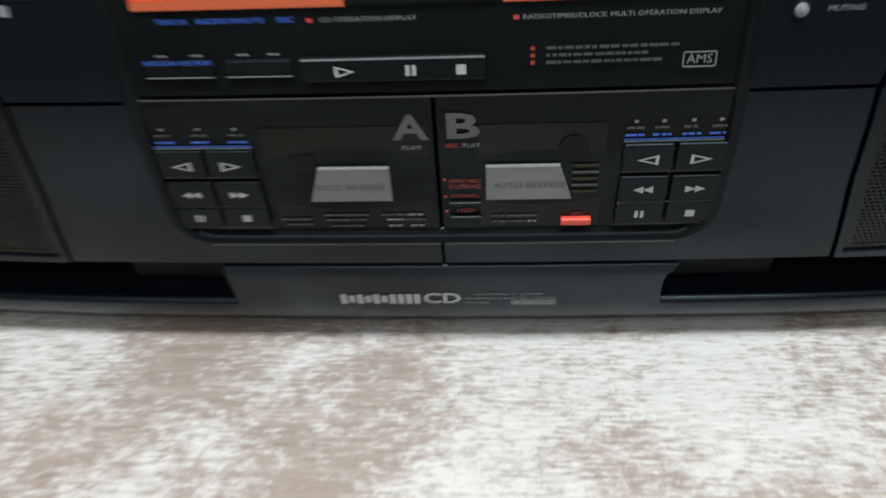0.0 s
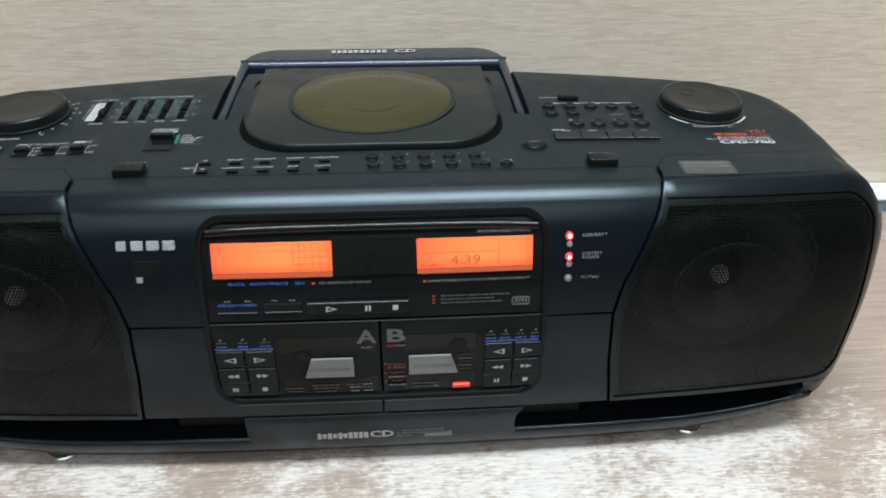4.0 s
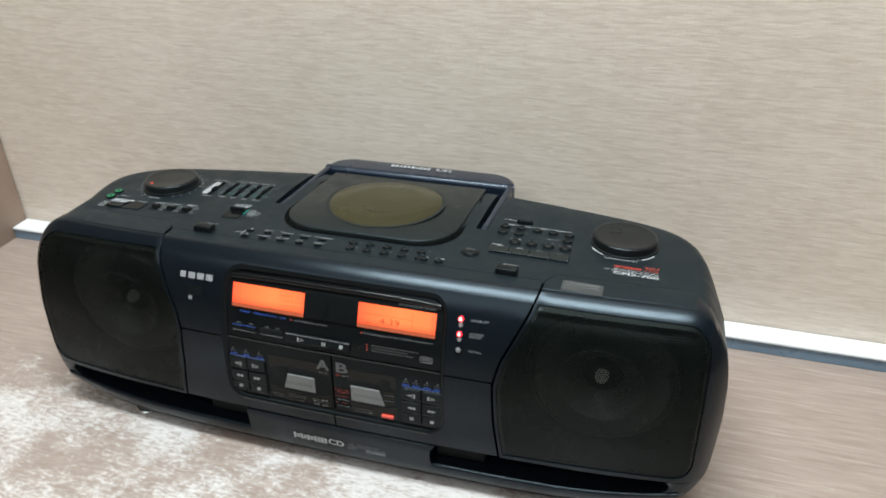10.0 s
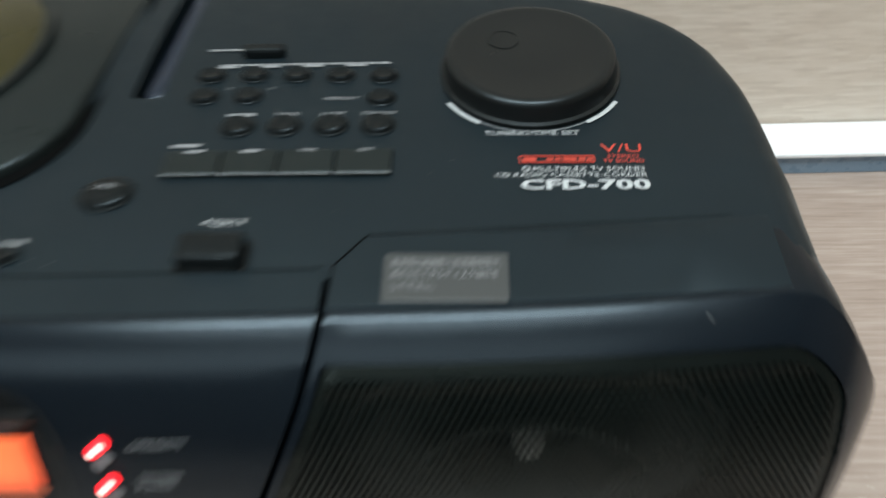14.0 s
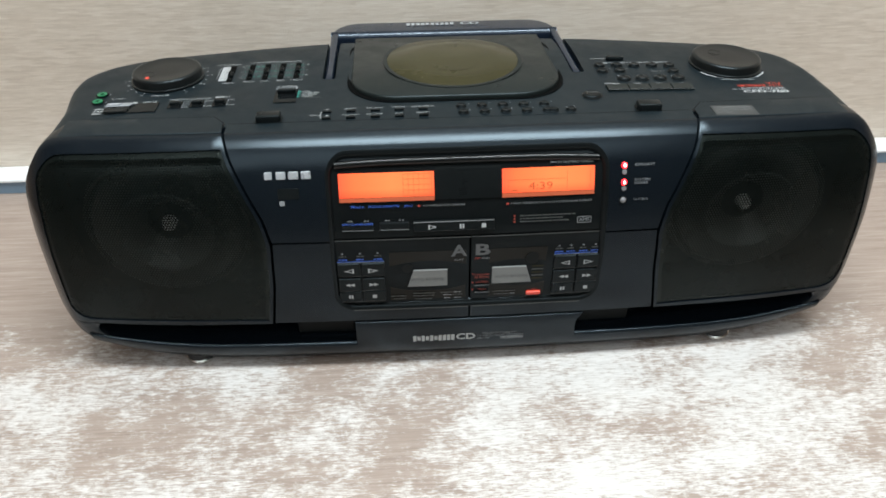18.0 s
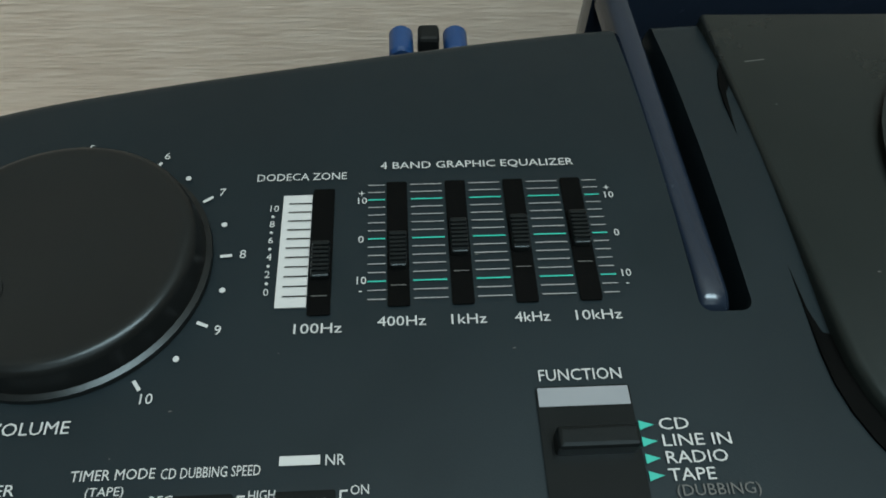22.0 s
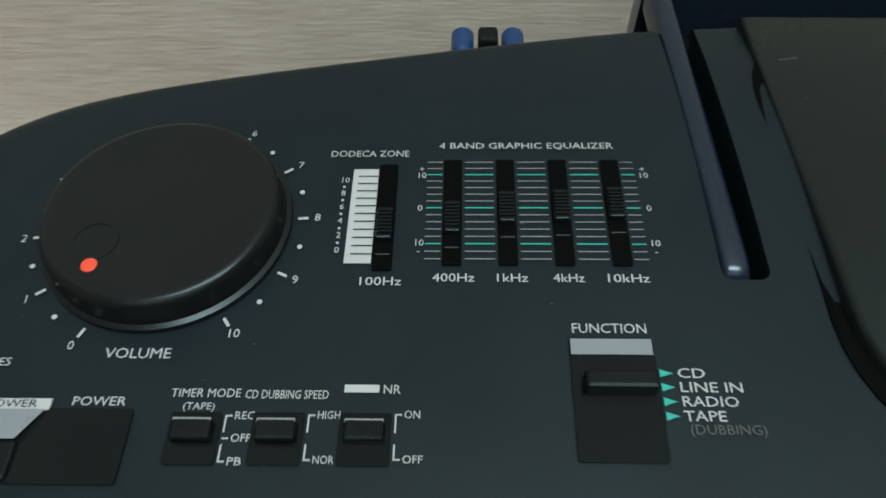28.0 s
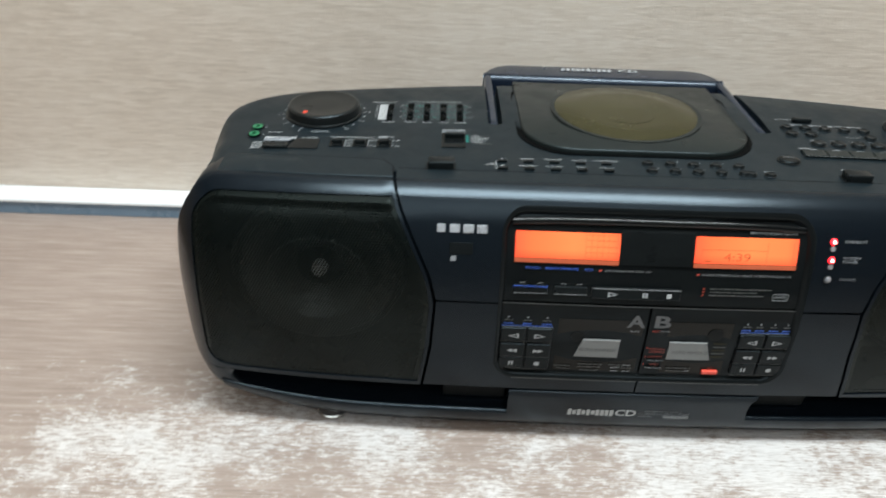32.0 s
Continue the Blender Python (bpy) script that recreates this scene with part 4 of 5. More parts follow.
def plate_row(s, o):
    """A row of the plate between the finger slots, flared to the upper corner on one side."""
    flare = 0.0012 * ease((0.028 - s) / 0.006) + 0.0042 * ease((s - 0.036) / 0.009) ** 2
    x1 = PLATE1 - 0.0012 + flare
    return [(PLATE0, s, -0.02)] + [(PLATE0 + (x1 - PLATE0) * k / 28, s, o) for k in range(29)] + [(x1 + 0.0004, s, -0.0008), (x1 + 0.0006, s, -0.02)]


bands.append(loft([plate_row(s, o) for s, o in ((0.0215, 0.0012), (0.0240, 0.0012), (0.0300, 0.0012), (0.0360, 0.0012), (0.0400, 0.0012), (0.0425, 0.0010), (0.0445, 0.0002), (0.0457, -0.0022), (0.0460, -0.0120))], closed=False))
plate = part("bumper", merge(*bands), M_FASCIA, radio, "blue-black bumper with the name plate between two finger slots", where=front)
weld = bmesh.new()
weld.from_mesh(plate.data)
bmesh.ops.remove_doubles(weld, verts=weld.verts, dist=0.00002)
weld.to_mesh(plate.data)
weld.free()
plate.data.shade_smooth()
plate.data.set_sharp_from_angle(angle=radians(40))
for sign in (-1, 1):
    turns = []
    for s in spread(0.0120, 0.0640, 18):
        x0 = 0.2570 - 0.0070 * min(1.0, ((s - 0.034) / 0.012) ** 2) if s < 0.046 else 0.2690 + 0.3 * (s - 0.046)
        x1 = float(np.interp(s, [0.012, 0.020, 0.030, 0.042, 0.054, 0.064], [0.2640, 0.2705, 0.2755, 0.2798, 0.2822, 0.2832]))
        turns.append([(sign * x0, s, -0.012), (sign * x0, s, -0.0012)] + [(sign * (x0 + (x1 - x0) * u), s, -0.0004) for u in spread(0.06, 1, 6)] + [(sign * (x1 + 0.0012), s, -0.010), (sign * x1, s, -0.022)])
    part("bumper_end", loft(turns, closed=False), M_FASCIA, radio, "blue-black end that joins bumper and speaker surround", smooth=50, where=front)
for k in range(10):
    bars(-0.0362 + 0.00303 * k, 0.0268, 0.0024, 0.0062 if k in (0, 2, 4, 6, 7, 8, 9) else 0.0044, plate, M_WHITE, front, 0.0015)
word("CD", 0.0003, 0.0270, 0.0064, plate, M_WHITE, front, 0.0140, off=0.0015, bold=0.0002)
word("MULTIPLEX TV SOUND", 0.0122, 0.0296, 0.0015, plate, M_GREY, front, 0.0245, "LEFT", 0.0015)
word("CD RADIO CASSETTE-CORDER", 0.0084, 0.0270, 0.0016, plate, M_GREY, front, 0.0335, "LEFT", 0.0015)
word("CFD-700", 0.0084, 0.0243, 0.0016, plate, M_GREY, front, 0.0090, "LEFT", 0.0015)
part("badge", frame_ring(rrect(0.0337, 0.0242, 0.0165, 0.0026, 0.0004), rrect(0.0337, 0.0242, 0.0159, 0.0020, 0.0003), 0.0013, 0.0016), M_GREY, plate, where=front)
bars(0.0352, 0.0242, 0.0118, 0.0011, plate, M_GREY, front, 0.0016)
bars(0.0276, 0.0242, 0.0026, 0.0014, plate, M_GREY, front, 0.0016)
for x0, x1 in ((-0.1190, -0.0785), (0.0815, 0.1200)):
    part("slot_block", slab(rrect((x0 + x1) / 2, 0.0345, x1 - x0, 0.0180, 0.001), -0.03, -0.0090, 0.0010), M_DARK, radio, "dark block inside the finger slot", where=front)

for sx in (-0.1945, 0.1945):
    for fy in (-0.0190, 0.110):
        foot = part("foot", loft([[(sx + r * math.cos(a), fy + r * math.sin(a), z) for a in spread(0, 2 * math.pi * 19 / 20, 19)] for z, r in ((0.0003, 0.0085), (0.0015, 0.0100), (0.0060, 0.0105), (0.0130, 0.0120))], True, True), M_RUBBER, radio, "round black foot", smooth=True)
        part("foot_ring", loft([[(sx + r * math.cos(a), fy + r * math.sin(a), z) for a in spread(0, 2 * math.pi * 19 / 20, 19)] for z, r in ((0.0008, 0.0103), (0.0012, 0.0112), (0.0034, 0.0114), (0.0040, 0.0106))]), M_CHROME, foot, "bright metal foot ring", smooth=True)

# ---- the deck on top ----
part("lid_gap", slab(rrect(0, 0.0985, 0.1530, 0.1290, 0.034, 10), -0.001, 0.0003), M_HOLE, radio, "dark gap round the disc lid", where=on_top)
lid_pts = corner(0.0735 - 0.034, 0.0365 + 0.034, 0.034, -90, 0, 10) + [(0.0735, 0.1600), (-0.0735, 0.1600)] + corner(-0.0735 + 0.034, 0.0365 + 0.034, 0.034, 180, 270, 10)
lid = part("disc_lid", slab(lid_pts, -0.001, 0.0030, 0.0014), M_LID, radio, "smoke-black disc lid", smooth=50, where=on_top)
# added ring in the lid's colour, stands for a soft shadow round the window
part("window_shadow_ring", frame_ring(circle(0, 0.0995, 0.0512, 64), circle(0, 0.0995, 0.0484, 64), 0.0029, 0.0032), M_LID, lid, "ring added for the soft shadow round the window", where=on_top)
part("window", loft([[(x, y, h) for x, y in circle(0, 0.0995, r, 64)] for r, h in ((0.0485, 0.0028), (0.0478, 0.0034), (0.0300, 0.0039), (0.0010, 0.0041))], False, True), M_AMBER, lid, "amber smoked window", smooth=60, where=on_top)
part("hub_arc", loft([[(0.019 * math.cos(a), 0.0950 + q * math.sin(a) * 0.019, 0.0044) for a in spread(radians(200), radians(340), 20)] for q in (1.0, 1.035)], closed=False), M_AMBER, lid, where=on_top)

bar = [(-0.0945, 0.1795), (0.0945, 0.1795)] + corner(0.0690, 0.1840, 0.0255, 0, 90, 8) + corner(-0.0690, 0.1840, 0.0255, 90, 180, 8)


def on_handle(x, y, h=0.0):
    """The folded handle lies behind and below the deck and slopes on down."""
    return Vector((x, y, 0.1640 + 0.5 * crown(x) - 0.060 * (y - 0.18) + h))


bar_rings = [[(x, y, -0.0300) for x, y in bar]] + [[(x, y, -0.0050 + 0.0054 * math.sin(radians(a))) for x, y in inset(bar, 0.0054 * (1 - math.cos(radians(a))))] for a in (0, 18, 36, 54, 72, 90)]
handle = part("handle", loft(bar_rings, True, True), M_HANDLE, radio, "blue-black carrying handle folded flat behind the lid", smooth=60, where=on_handle)
for sign in (-1, 1):
    rings = []
    for y, drop, u in ((0.0782, -0.0060, 0.0), (0.0787, -0.0030, 0.0), (0.0800, -0.0012, 0.0), (0.0822, -0.0002, 0.0), (0.0900, 0.0, 0.05), (0.1200, 0.0, 0.4), (0.1500, 0.0, 0.75), (0.1830, 0.0, 1.0)):
        z = 0.1720 - 0.082 * (y - 0.08) + drop
        rings.append([(sign * (x + 0.0006 * u), y, z + h) for x, h in ((0.0876, -0.008), (0.0876, -0.0010), (0.0880, -0.0004), (0.0886, 0.0), (0.0916, 0.0), (0.0928, -0.0004), (0.0934, -0.0012), (0.0934, -0.008))])
    part("handle_arm", loft(rings, True, True), M_HANDLE, handle, "blue-black handle arm", smooth=50)
for k in range(10):
    bars(-0.0300 + 0.0041 * k, 0.1985, 0.0031, 0.0058, handle, M_SILVER, on_handle, 0.0007)
word("CD", 0.0220, 0.1985, 0.0060, handle, M_SILVER, on_handle, 0.0165, off=0.0007, bold=0.0002)


def knob(x, y):
    n, k = 56, 0.97 if x < 0 else 1.0
    rows = ((0.0262, 0.0), (0.0262, 0.0012), (0.0252, 0.0016), (0.0246, 0.0056), (0.0244, 0.0064), (0.0237, 0.0072), (0.0225, 0.0075), (0.0213, 0.0072), (0.0100, 0.0070))
    return part("tuning_knob" if x > 0 else "volume_knob", loft([[(x + k * r * math.cos(2 * math.pi * i / n), y + k * r * math.sin(2 * math.pi * i / n), h) for i in range(n)] for r, h in rows], True, True), M_KNOB, radio, "large black round knob", smooth=40, where=on_top)


KX, KY = 0.2050, 0.0890
RX, RY = 0.2022, 0.0866
for x, y in ((-KX - 0.0005, KY + 0.0007), (RX, RY)):
    k = knob(x, y)
    dx, dy = (-0.0105, -0.0090) if x < 0 else (-0.0075, 0.0060)
    part("finger_dimple", frame_ring(circle(x + dx, y + dy, 0.0046, 24), circle(x + dx, y + dy, 0.0042, 24), 0.0069, 0.0072), M_KNOB, k, where=on_top)
    if x < 0:
        part("pointer_dot", slab(circle(x - 0.0100, y - 0.0147, 0.0016, 16), 0.0068, 0.0074, 0.0002), M_REDKEY, k, "red pointer dot", where=on_top)

# volume scale
word("VOLUME", -0.2046, 0.0600, 0.0022, radio, M_WHITE, on_top, 0.0124)
for v in range(11):
    a = radians(245 - 30 * v)
    c, s_ = math.cos(a), math.sin(a)
    part("tick", ([(-KX + r * c - q * s_ * 0.0003, KY + r * s_ + q * c * 0.0003, 0.0003) for r, q in ((0.0262, -1), (0.0283, -1), (0.0283, 1), (0.0262, 1))], [(0, 1, 2, 3)]), M_WHITE, radio, where=on_top)
    word(str(v), -KX + 0.0302 * c, KY + 0.0302 * s_, 0.0019, radio, M_WHITE, on_top)
    if v < 10:
        a -= radians(15)
        part("tick_dot", slab(circle(-KX + 0.0277 * math.cos(a), KY + 0.0277 * math.sin(a), 0.00055, 8), 0.0001, 0.0003), M_WHITE, radio, where=on_top)

# sliders
def slider(x, y0, y1, w, at):
    slot = part("slider_slot", slab(rrect(x, (y0 + y1) / 2, w, y1 - y0, 0.0004, 2), 0.0001, 0.0003), M_HOLE, radio, "black slider slot", where=on_top)
    ridges = [slab(rrect(x, at + 0.0009 * k, w * 0.78, 0.0005, 0.0002, 1), 0.0003, 0.0022) for k in range(-3, 4)]
    part("slider_key", merge(slab(rrect(x, at, w * 0.82, 0.0078, 0.0004, 2), 0.0003, 0.0016, 0.0003), *ridges), M_KEY, slot, "ridged black slider key", where=on_top)
    bars(x, at - 0.0072, w * 0.7, 0.0002, slot, M_DIM, on_top, 0.0004)


word("DODECA ZONE", -0.1654, 0.1097, 0.0019, radio, M_WHITE, on_top, 0.0172)
part("zone_panel", slab([(-0.1685, 0.0802), (-0.1631, 0.0802), (-0.1631, 0.1050), (-0.1685, 0.1050)], 0.0, 0.0003), M_PANEL, radio, "white level scale", where=on_top)
for k in range(11):
    bars(-0.1652, 0.0823 + 0.00205 * k, 0.0042, 0.00025, radio, M_DARK, on_top, 0.0005)
for k, body in enumerate(("0", "2", "4", "6", "8", "10")):
    word(body, -0.1702, 0.0834 + 0.0037 * k, 0.0015, radio, M_WHITE, on_top)
    if k < 5:
        part("tick_dot", slab(circle(-0.1702, 0.0852 + 0.0037 * k, 0.0003, 6), 0.0001, 0.0003), M_WHITE, radio, where=on_top)
slider(-0.1609, 0.0785, 0.1064, 0.0040, 0.0895)
word("100Hz", -0.1612, 0.0759, 0.0020, radio, M_WHITE, on_top, 0.0081)
word("4 BAND GRAPHIC EQUALIZER", -0.1311, 0.1121, 0.0019, radio, M_WHITE, on_top, 0.0382)
EQX = (-0.1471, -0.1359, -0.1247, -0.1135)
for x, at, body, w in zip(EQX, (0.0912, 0.0938, 0.0943, 0.0950), ("400Hz", "1kHz", "4kHz", "10kHz"), (0.0082, 0.0060, 0.0060, 0.0080)):
    slider(x, 0.0798, 0.1078, 0.0039, at)
    word(body, x + 0.0004, 0.0768, 0.0020, radio, M_WHITE, on_top, w)
for k in range(15):
    y = 0.0812 + 0.00184 * k
    for x, w in ((-0.15095, 0.0032), (-0.1415, 0.0060), (-0.1303, 0.0060), (-0.1191, 0.0060), (-0.1098, 0.0028)):
        bars(x, y, w, 0.00030 if k in (2, 7, 12) else 0.00021, radio, M_TEAL if k in (2, 7, 12) else M_GREY, on_top, 0.0004, "scale_line")
for x in (-0.1538, -0.1066):
    word("10", x, 0.1032, 0.0016, radio, M_WHITE, on_top)
    word("+", x, 0.1050, 0.0016, radio, M_WHITE, on_top)
    word("0", x, 0.0941, 0.0016, radio, M_WHITE, on_top)
    word("10", x, 0.0852, 0.0016, radio, M_WHITE, on_top)
    word("-", x, 0.0832, 0.0016, radio, M_WHITE, on_top)

# function switch
word("FUNCTION", -0.1178, 0.0657, 0.0021, radio, M_WHITE, on_top, 0.0136)
func = part("function_switch", slab(rrect(-0.1178, 0.0520, 0.0152, 0.0234, 0.0006, 2), 0.0, 0.0004), M_GLOSS, radio, "black function switch well", where=on_top)
# reflection on the well's slope, painted as a pale strip
part("well_slope", ([(-0.1252, 0.0634, 0.0006), (-0.1105, 0.0634, 0.0006), (-0.1105, 0.0602, 0.0006), (-0.1252, 0.0602, 0.0006)], [(0, 1, 2, 3)]), M_SLOPE_SHEEN, func, "slope of the well with its sheen painted pale", where=on_top)
part("slide_key", slab(rrect(-0.1172, 0.0540, 0.0128, 0.0036, 0.0006, 2), 0.0004, 0.0040, 0.0008), M_KEY, func, "black slide key", where=on_top)
for body, y, w in (("CD", 0.0567, 0.0048), ("LINE IN", 0.0540, 0.0108), ("RADIO", 0.0513, 0.0096), ("TAPE", 0.0486, 0.0072)):
    word(body, -0.1068, y, 0.0020, radio, M_WHITE, on_top, w, "LEFT")
    part("print_arrow", ([(-0.1098, y - 0.0008, 0.0003), (-0.1084, y - 0.0003, 0.0003), (-0.1074, y, 0.0003), (-0.1084, y + 0.0003, 0.0003), (-0.1098, y + 0.0008, 0.0003)], [(0, 1, 2, 3, 4)]), M_TEAL, radio, where=on_top)
word("(DUBBING)", -0.1062, 0.0462, 0.0018, radio, M_DIM, on_top, 0.0128, "LEFT")

# small switches
def small_switch(x, body, w, sub, marks):
    well = part("small_switch", slab(rrect(x, 0.0439, 0.0090, 0.0094, 0.0004, 2), 0.0, 0.0004), M_GLOSS, radio, "small black slide switch", where=on_top)
    part("switch_key", slab(rrect(x, 0.0448, 0.0070, 0.0038, 0.0005, 2), 0.0004, 0.0026, 0.0007), M_KEY, well, where=on_top)
    # painted highlight on the upper part of the key
    bars(x, 0.0464, 0.0066, 0.0007, well, M_GREY, on_top, 0.0024)
    if body:
        word(body, x + 0.0008, 0.0520 if not sub else 0.0522, 0.0017, radio, M_WHITE, on_top, w)
    if sub:
        word(sub, x, 0.0497, 0.0014, radio, M_WHITE, on_top, 0.0056)
    for text, y, tw in marks:
        word(text, x + 0.0066, y, 0.0015, radio, M_WHITE, on_top, tw * 0.85, "LEFT")
        bars(x + 0.0057, y, 0.0011, 0.0003, radio, M_WHITE, on_top)
        bars(x + 0.0052, y + (0.0439 - y) * 0.35, 0.0003, abs(0.0439 - y) * 0.7 + 0.0003, radio, M_WHITE, on_top)


small_switch(-0.1911, "TIMER MODE", 0.0125, "(TAPE)", (("REC", 0.0480, 0.0040), ("OFF", 0.0439, 0.0040), ("PB", 0.0398, 0.0028)))
small_switch(-0.1766, "CD DUBBING SPEED", 0.0148, "", (("HIGH", 0.0482, 0.0046), ("NOR", 0.0402, 0.0042)))
small_switch(-0.1615, "", 0.01, "", (("ON", 0.0484, 0.0032), ("OFF", 0.0404, 0.0040)))
bars(-0.1626, 0.0533, 0.0062, 0.0015, radio, M_WHITE, on_top)
word("NR", -0.1573, 0.0531, 0.0018, radio, M_WHITE, on_top, 0.0030)

# power
power = part("power_switch", slab(rrect(-0.2190, 0.0424, 0.0330, 0.0135, 0.0006, 2), 0.0, 0.0004), M_GLOSS, radio, "black power switch well", where=on_top)
part("power_key", slab(rrect(-0.2290, 0.0394, 0.0160, 0.0070, 0.0006, 2), 0.0004, 0.0014, 0.0005), M_KEY, power, "black power key", where=on_top)
# the power switch slope has its reflection painted pale too
part("key_slope", ([(-0.2374, 0.0487, 0.0010), (-0.2180, 0.0487, 0.0010), (-0.2214, 0.0430, 0.0016), (-0.2374, 0.0430, 0.0016)], [(0, 1, 2, 3)]), M_SLOPE_SHEEN, power, "slope behind the key with its sheen painted pale", where=on_top)
part("label_plate", slab([(-0.2374, 0.0487), (-0.2176, 0.0487), (-0.2176, 0.0509), (-0.2374, 0.0509)], 0.0, 0.0005), M_PANEL, radio, "silver label plate", where=on_top)
word("POWER", -0.2246, 0.0498, 0.0015, radio, M_DARK, on_top, 0.0092, off=0.0007)
word("POWER", -0.2092, 0.0505, 0.0018, radio, M_WHITE, on_top, 0.0096)
for k in range(3):
    scribble(-0.2405, 0.0430 - 0.0034 * k, 0.0072, 0.0012, radio, M_WHITE, on_top, 0.0002, k)
for x, y, body in ((-0.2455, 0.0660, "B"), (-0.2455, 0.0550, "A")):
    jack = part("phones_jack", frame_ring(circle(x, y, 0.0033, 20), circle(x, y, 0.0015, 20), 0.0, 0.0010), M_GREEN, radio, "green ringed phones jack", where=on_top)
    part("jack_hole", slab(circle(x, y, 0.0015, 16), 0.0, 0.0004), M_HOLE, jack, where=on_top)
    part("jack_rim", frame_ring(circle(x, y, 0.0042, 20), circle(x, y, 0.0034, 20), 0.0, 0.0005), M_GLOSS, jack, "black outer rim", where=on_top)
    word(body, x + 0.0058, y, 0.0016, radio, M_WHITE, on_top)
word("PHONES", -0.2325, 0.0582, 0.0017, radio, M_WHITE, on_top, 0.0090)

# eject keys and the two rows of disc keys
for x in (-0.1252, 0.1240):
    e = part("eject_key", slab(rrect(x, 0.0154, 0.0156, 0.0084, 0.0009, 3), 0.0, 0.0046, 0.0008), M_KEY, radio, "raised black eject key", smooth=50, where=on_top)
    part("key_well", frame_ring(rrect(x, 0.0154, 0.0176, 0.0096, 0.0014, 4), rrect(x, 0.0154, 0.0158, 0.0086, 0.0010, 4), 0.0, 0.0003), M_DARK, e, where=on_top)
    word("EJECT", x + 0.0016, 0.0262, 0.0018, radio, M_WHITE, on_top, 0.0084)
    part("print_arrow", ([(x - 0.0050, 0.0262, 0.0003), (x - 0.0030, 0.0262, 0.0003), (x - 0.0040, 0.0274, 0.0003)], [(0, 1, 2)]), M_WHITE, radio, where=on_top)
word("INDEX", -0.0958, 0.0188, 0.0016, radio, M_WHITE, on_top, 0.0064)
for x, y, w, h in ((-0.0921, 0.0187, 0.0004, 0.0092), (-0.0912, 0.0232, 0.0016, 0.0004), (-0.0912, 0.0142, 0.0016, 0.0004)):
    bars(x, y, w, h, radio, M_WHITE, on_top)
for col, (upper, lower, uw, lw) in enumerate((("", "", 0, 0), ("REPEAT", "A-B REPEAT", 0.0080, 0.0115), ("PROGRAM", "AUTO SPACE", 0.0105, 0.0105), ("SHUFFLE", "EDIT", 0.0092, 0.0048), ("CONTINUE/SINGLE", "DISPLAY", 0.0152, 0.0086))):
    x = -0.0882 + 0.0158 * col
    for y, body, w in ((0.0232, upper, uw), (0.0142, lower, lw)):
        part("disc_key", slab(rrect(x, y, 0.0060, 0.0028, 0.0005, 2), 0.0, 0.0012, 0.0004), M_KEY, radio, where=on_top)
        bars(x, y + 0.0017, 0.0058, 0.0003, radio, M_DIM, on_top, 0.0003)
        if body:
            word(body, x - 0.0004, y + 0.0036, 0.0015, radio, M_WHITE, on_top, w)
        else:
            part("print_arrow", ([(x - 0.0015, y + 0.0030, 0.0003), (x + 0.0015, y + 0.0030, 0.0003), (x, y + 0.0040, 0.0003)], [(0, 1, 2)]), M_WHITE, radio, where=on_top)


def round_key(x, y, r, squash=0.8):
    return part("round_key", loft([[(x + r * q * math.cos(2 * math.pi * i / 18), y + r * squash * q * math.sin(2 * math.pi * i / 18), h) for i in range(18)] for q, h in ((1.16, 0.0002), (1.04, 0.0004), (1.0, 0.0011), (0.82, 0.0017), (0.3, 0.0013))], True, True), M_KEY, radio, "round black key", smooth=50, where=on_top)


for k in range(5):
    for y, v in ((0.0252, k + 1), (0.0161, k + 6)):
        round_key(0.0003 + 0.0139 * k + (0.0009 if v > 5 else 0), y, 0.0032)
        word(str(v), 0.0056 + 0.0139 * k, y + 0.0034, 0.0014, radio, M_WHITE, on_top)
for x, body, w in ((0.0610, "+10", 0.0042), (0.0727, "CLEAR", 0.0066)):
    round_key(x - 0.0004, 0.0158, 0.0032)
    word(body, x, 0.0201, 0.0015, radio, M_WHITE, on_top, w)
oval = round_key(0.0910, 0.0368, 0.0064, 0.85)
word("OPEN", 0.0908, 0.0382, 0.0014, oval, M_GREY, on_top, 0.0062, off=0.0018)

# tuner keys
for x, y in ((0.1075, 0.0866), (0.1205, 0.0866), (0.1335, 0.0863), (0.1465, 0.0858), (0.1594, 0.0853), (0.1075, 0.0765), (0.1204, 0.0765), (0.1594, 0.0748)):
    round_key(x, y, 0.0038, 0.85)
for k, (body, w) in enumerate((("", 0), ("TIMER", 0.0068), ("SLEEP", 0.0066), ("STANDBY", 0.0096))):
    x = 0.1201 + 0.0131 * k
    round_key(x, 0.0630, 0.0044, 0.9)
    if body:
        word(body, x, 0.0680, 0.0014, radio, M_GREY, on_top, w)
    else:
        bars(x, 0.0680, 0.0075, 0.0013, radio, M_GREY, on_top)
word("MEMORY", 0.1478, 0.0748, 0.0014, radio, M_GREY, on_top, 0.0095)
scribble(0.1350, 0.0918, 0.0520, 0.0011, radio, M_GREY, on_top, 0.0002, 3)
for x in (0.1115, 0.1245, 0.1375, 0.1505):
    bars(x, 0.0908, 0.0060, 0.0010, radio, M_GREY, on_top)
word("7", 0.1140, 0.0800, 0.0014, radio, M_GREY, on_top)
word("6", 0.1268, 0.0800, 0.0014, radio, M_GREY, on_top)
part("slide_key", slab(rrect(0.1215, 0.0975, 0.0130, 0.0042, 0.0010, 3), 0.0, 0.0030, 0.0010), M_KEY, radio, "black preset slide key", where=on_top)
scribble(0.1130, 0.1000, 0.0180, 0.0012, radio, M_GREY, on_top, 0.0002, 8)
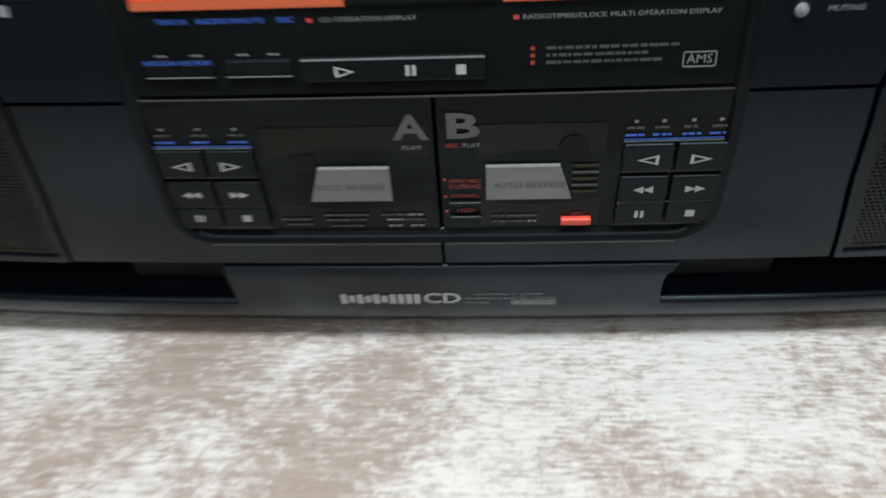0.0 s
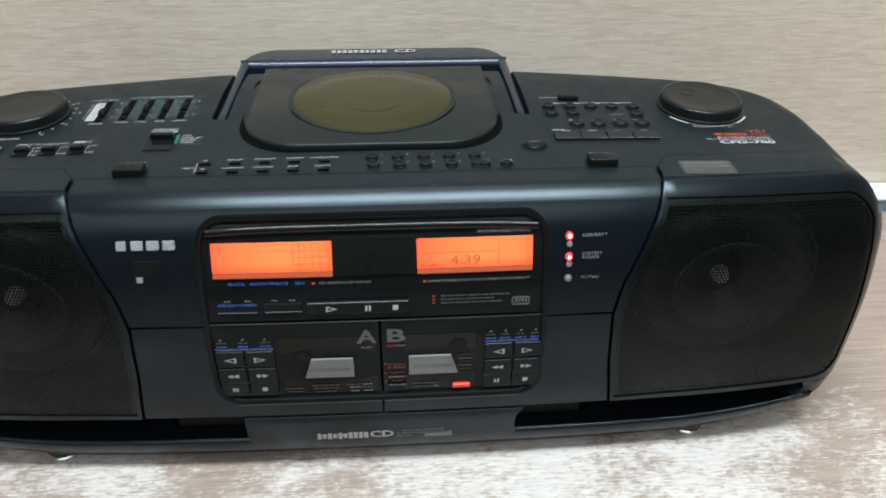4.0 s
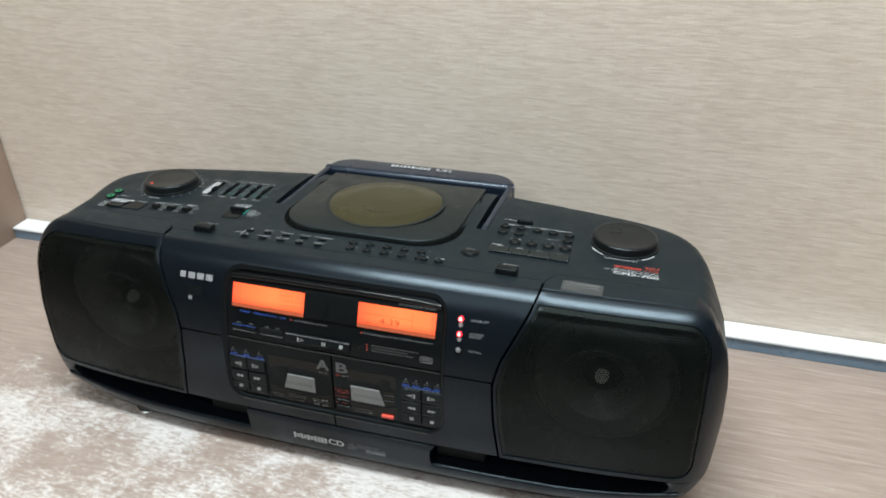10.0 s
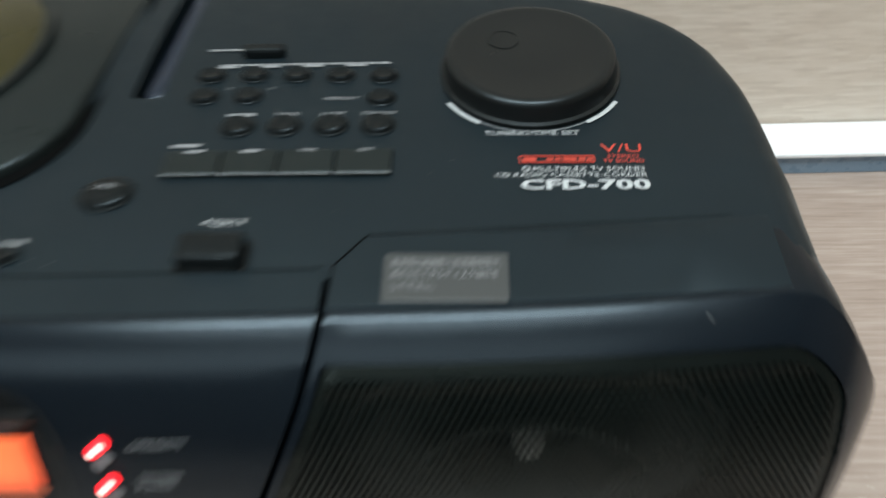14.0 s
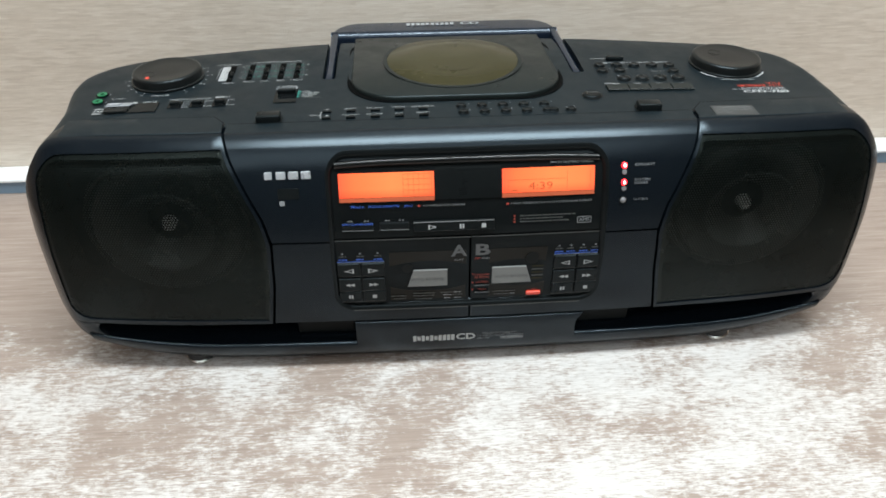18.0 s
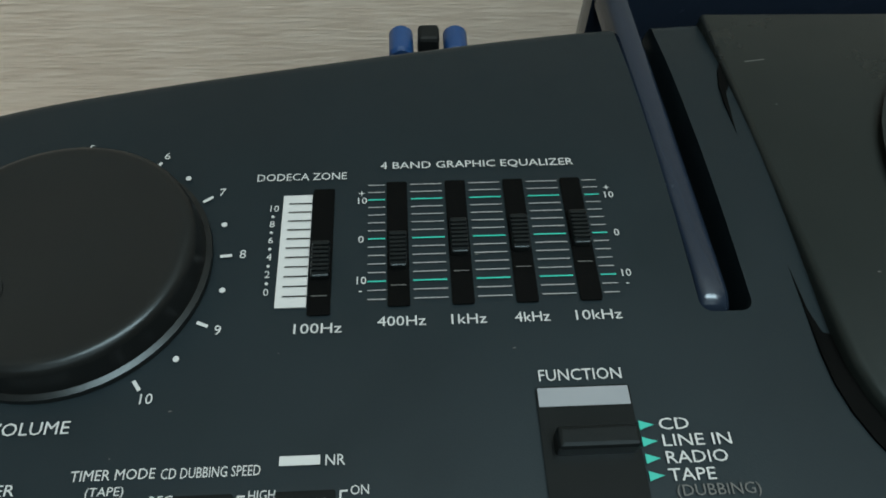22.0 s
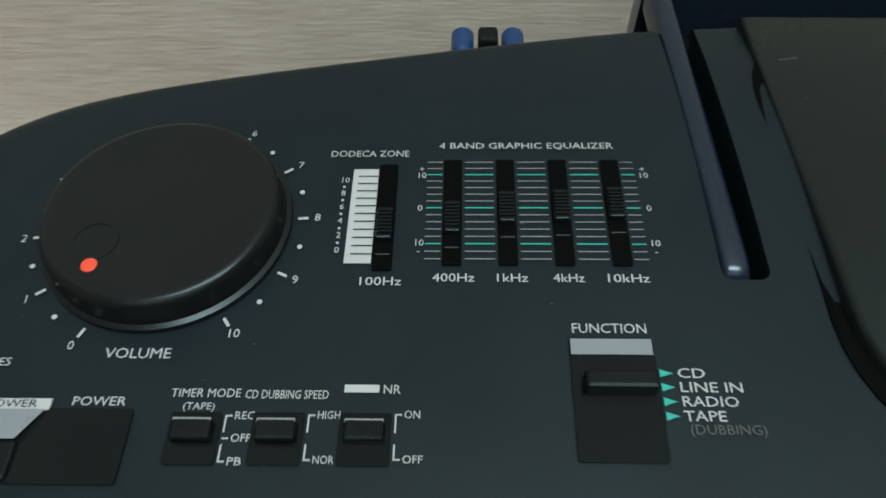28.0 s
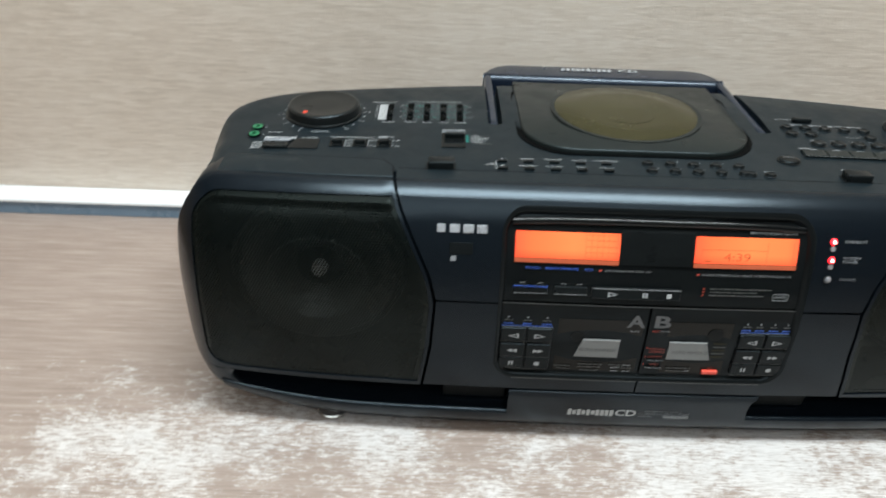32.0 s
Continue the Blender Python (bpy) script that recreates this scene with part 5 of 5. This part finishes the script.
for k, body in enumerate(("", "", "FM", "AM")):
    x = 0.1112 + 0.0153 * k
    key = part("band_key", slab(rrect(x, 0.0474, 0.0148, 0.0094, 0.0006, 2), 0.0, 0.0014, 0.0005), M_LID, radio, "flat black band key", where=on_top)
    bars(x, 0.0428, 0.0146, 0.0004, key, M_GREY, on_top, 0.0012)
    if body:
        word(body, x, 0.0512, 0.0013, key, M_GREY, on_top, 0.0040, off=0.0016)
    else:
        bars(x, 0.0512, 0.0050, 0.0010, key, M_GREY, on_top, 0.0016)
bars(0.1075, 0.0552, 0.0075, 0.0012, radio, M_GREY, on_top)

# tuning scale and model print
def arc(r0, r1, a0, a1, material):
    part("tuning_arc", loft([[(RX + r * math.cos(radians(a)), RY + r * math.sin(radians(a)), 0.0003) for a in spread(a0, a1, 16)] for r in (r0, r1)], closed=False), material, radio, where=on_top)


arc(0.0272, 0.0275, 215, 325, M_GREY)
arc(0.0270, 0.0282, 212, 238, M_WHITE)
arc(0.0270, 0.0282, 302, 328, M_WHITE)
word("TUNING/TIME SET", 0.2016, 0.0588, 0.0019, radio, M_WHITE, on_top, 0.0254)
part("badge", frame_ring(rrect(0.2076, 0.0484, 0.0196, 0.0026, 0.0003), rrect(0.2076, 0.0484, 0.0190, 0.0020, 0.0002), 0.0001, 0.0003), M_RED, radio, where=on_top)
bars(0.2005, 0.0484, 0.0034, 0.0012, radio, M_RED, on_top)
scribble(0.2110, 0.0484, 0.0120, 0.0011, radio, M_RED, on_top, 0.0002, 4)
word("V/U", 0.2248, 0.0524, 0.0033, radio, M_RED, on_top, 0.0106)
word("STEREO", 0.2248, 0.0494, 0.0013, radio, M_RED, on_top, 0.0082)
word("TV SOUND", 0.2248, 0.0476, 0.0014, radio, M_RED, on_top, 0.0106)
word("MULTIPLEX TV SOUND", 0.2154, 0.0446, 0.0018, radio, M_WHITE, on_top, 0.0285)
part("tick_dot", frame_ring(circle(0.1994, 0.0447, 0.0010, 12), circle(0.1994, 0.0447, 0.0007, 12), 0.0001, 0.0003), M_WHITE, radio, where=on_top)
word("CD RADIO CASSETTE-CORDER", 0.2107, 0.0424, 0.0016, radio, M_WHITE, on_top, 0.0388)
word("CFD-700", 0.2141, 0.0388, 0.0034, radio, M_WHITE, on_top, 0.0326, bold=0.0001)
sticker = part("sticker", slab(rrect(0.1796, 0.0082, 0.0288, 0.0140, 0.0008, 3), 0.0008, 0.0013, 0.0002), M_STICKER, radio, "grey notice sticker", where=on_top)
for y, body, w in ((0.0120, "表示窓に総曲数と総演奏時間が、", 0.0255), (0.0086, "表示されてからディスク操作を", 0.0245), (0.0050, "して下さい。", 0.0098)):
    word(body, 0.1670, y, 0.0018, sticker, M_GREY, on_top, w, "LEFT", 0.0015)

# dust and scratches on the deck
rng = random.Random(7)
specks = []
for k in range(46):
    x, y, r = rng.uniform(-0.24, 0.24), rng.uniform(0.006, 0.14), rng.uniform(0.00012, 0.0003)
    h = 0.0034 if abs(x) < 0.07 and y > 0.05 else 0.0003
    if math.hypot(abs(x) - 0.2035, y - 0.088) > 0.027 and not (abs(x) < 0.0522 and math.hypot(x, y - 0.0995) < 0.0522):
        specks.append(([(x - r * 1.6, y, h), (x, y - r * 0.6, h), (x + r * 1.4, y + r * 0.2, h), (x, y + r * 0.7, h)], [(0, 1, 2, 3)]))
specks.append(([(-0.0698, 0.1392, 0.0032), (-0.0650, 0.1400, 0.0032), (-0.0650, 0.1403, 0.0032), (-0.0698, 0.1395, 0.0032)], [(0, 1, 2, 3)]))
specks.append(([(0.2360, -0.0018, 0.0012), (0.2375, -0.0038, 0.0006), (0.2377, -0.0038, 0.0006), (0.2362, -0.0018, 0.0012)], [(0, 1, 2, 3)]))
for speck in specks:
    part("dust_speck", speck, M_DIM, radio, where=on_top)
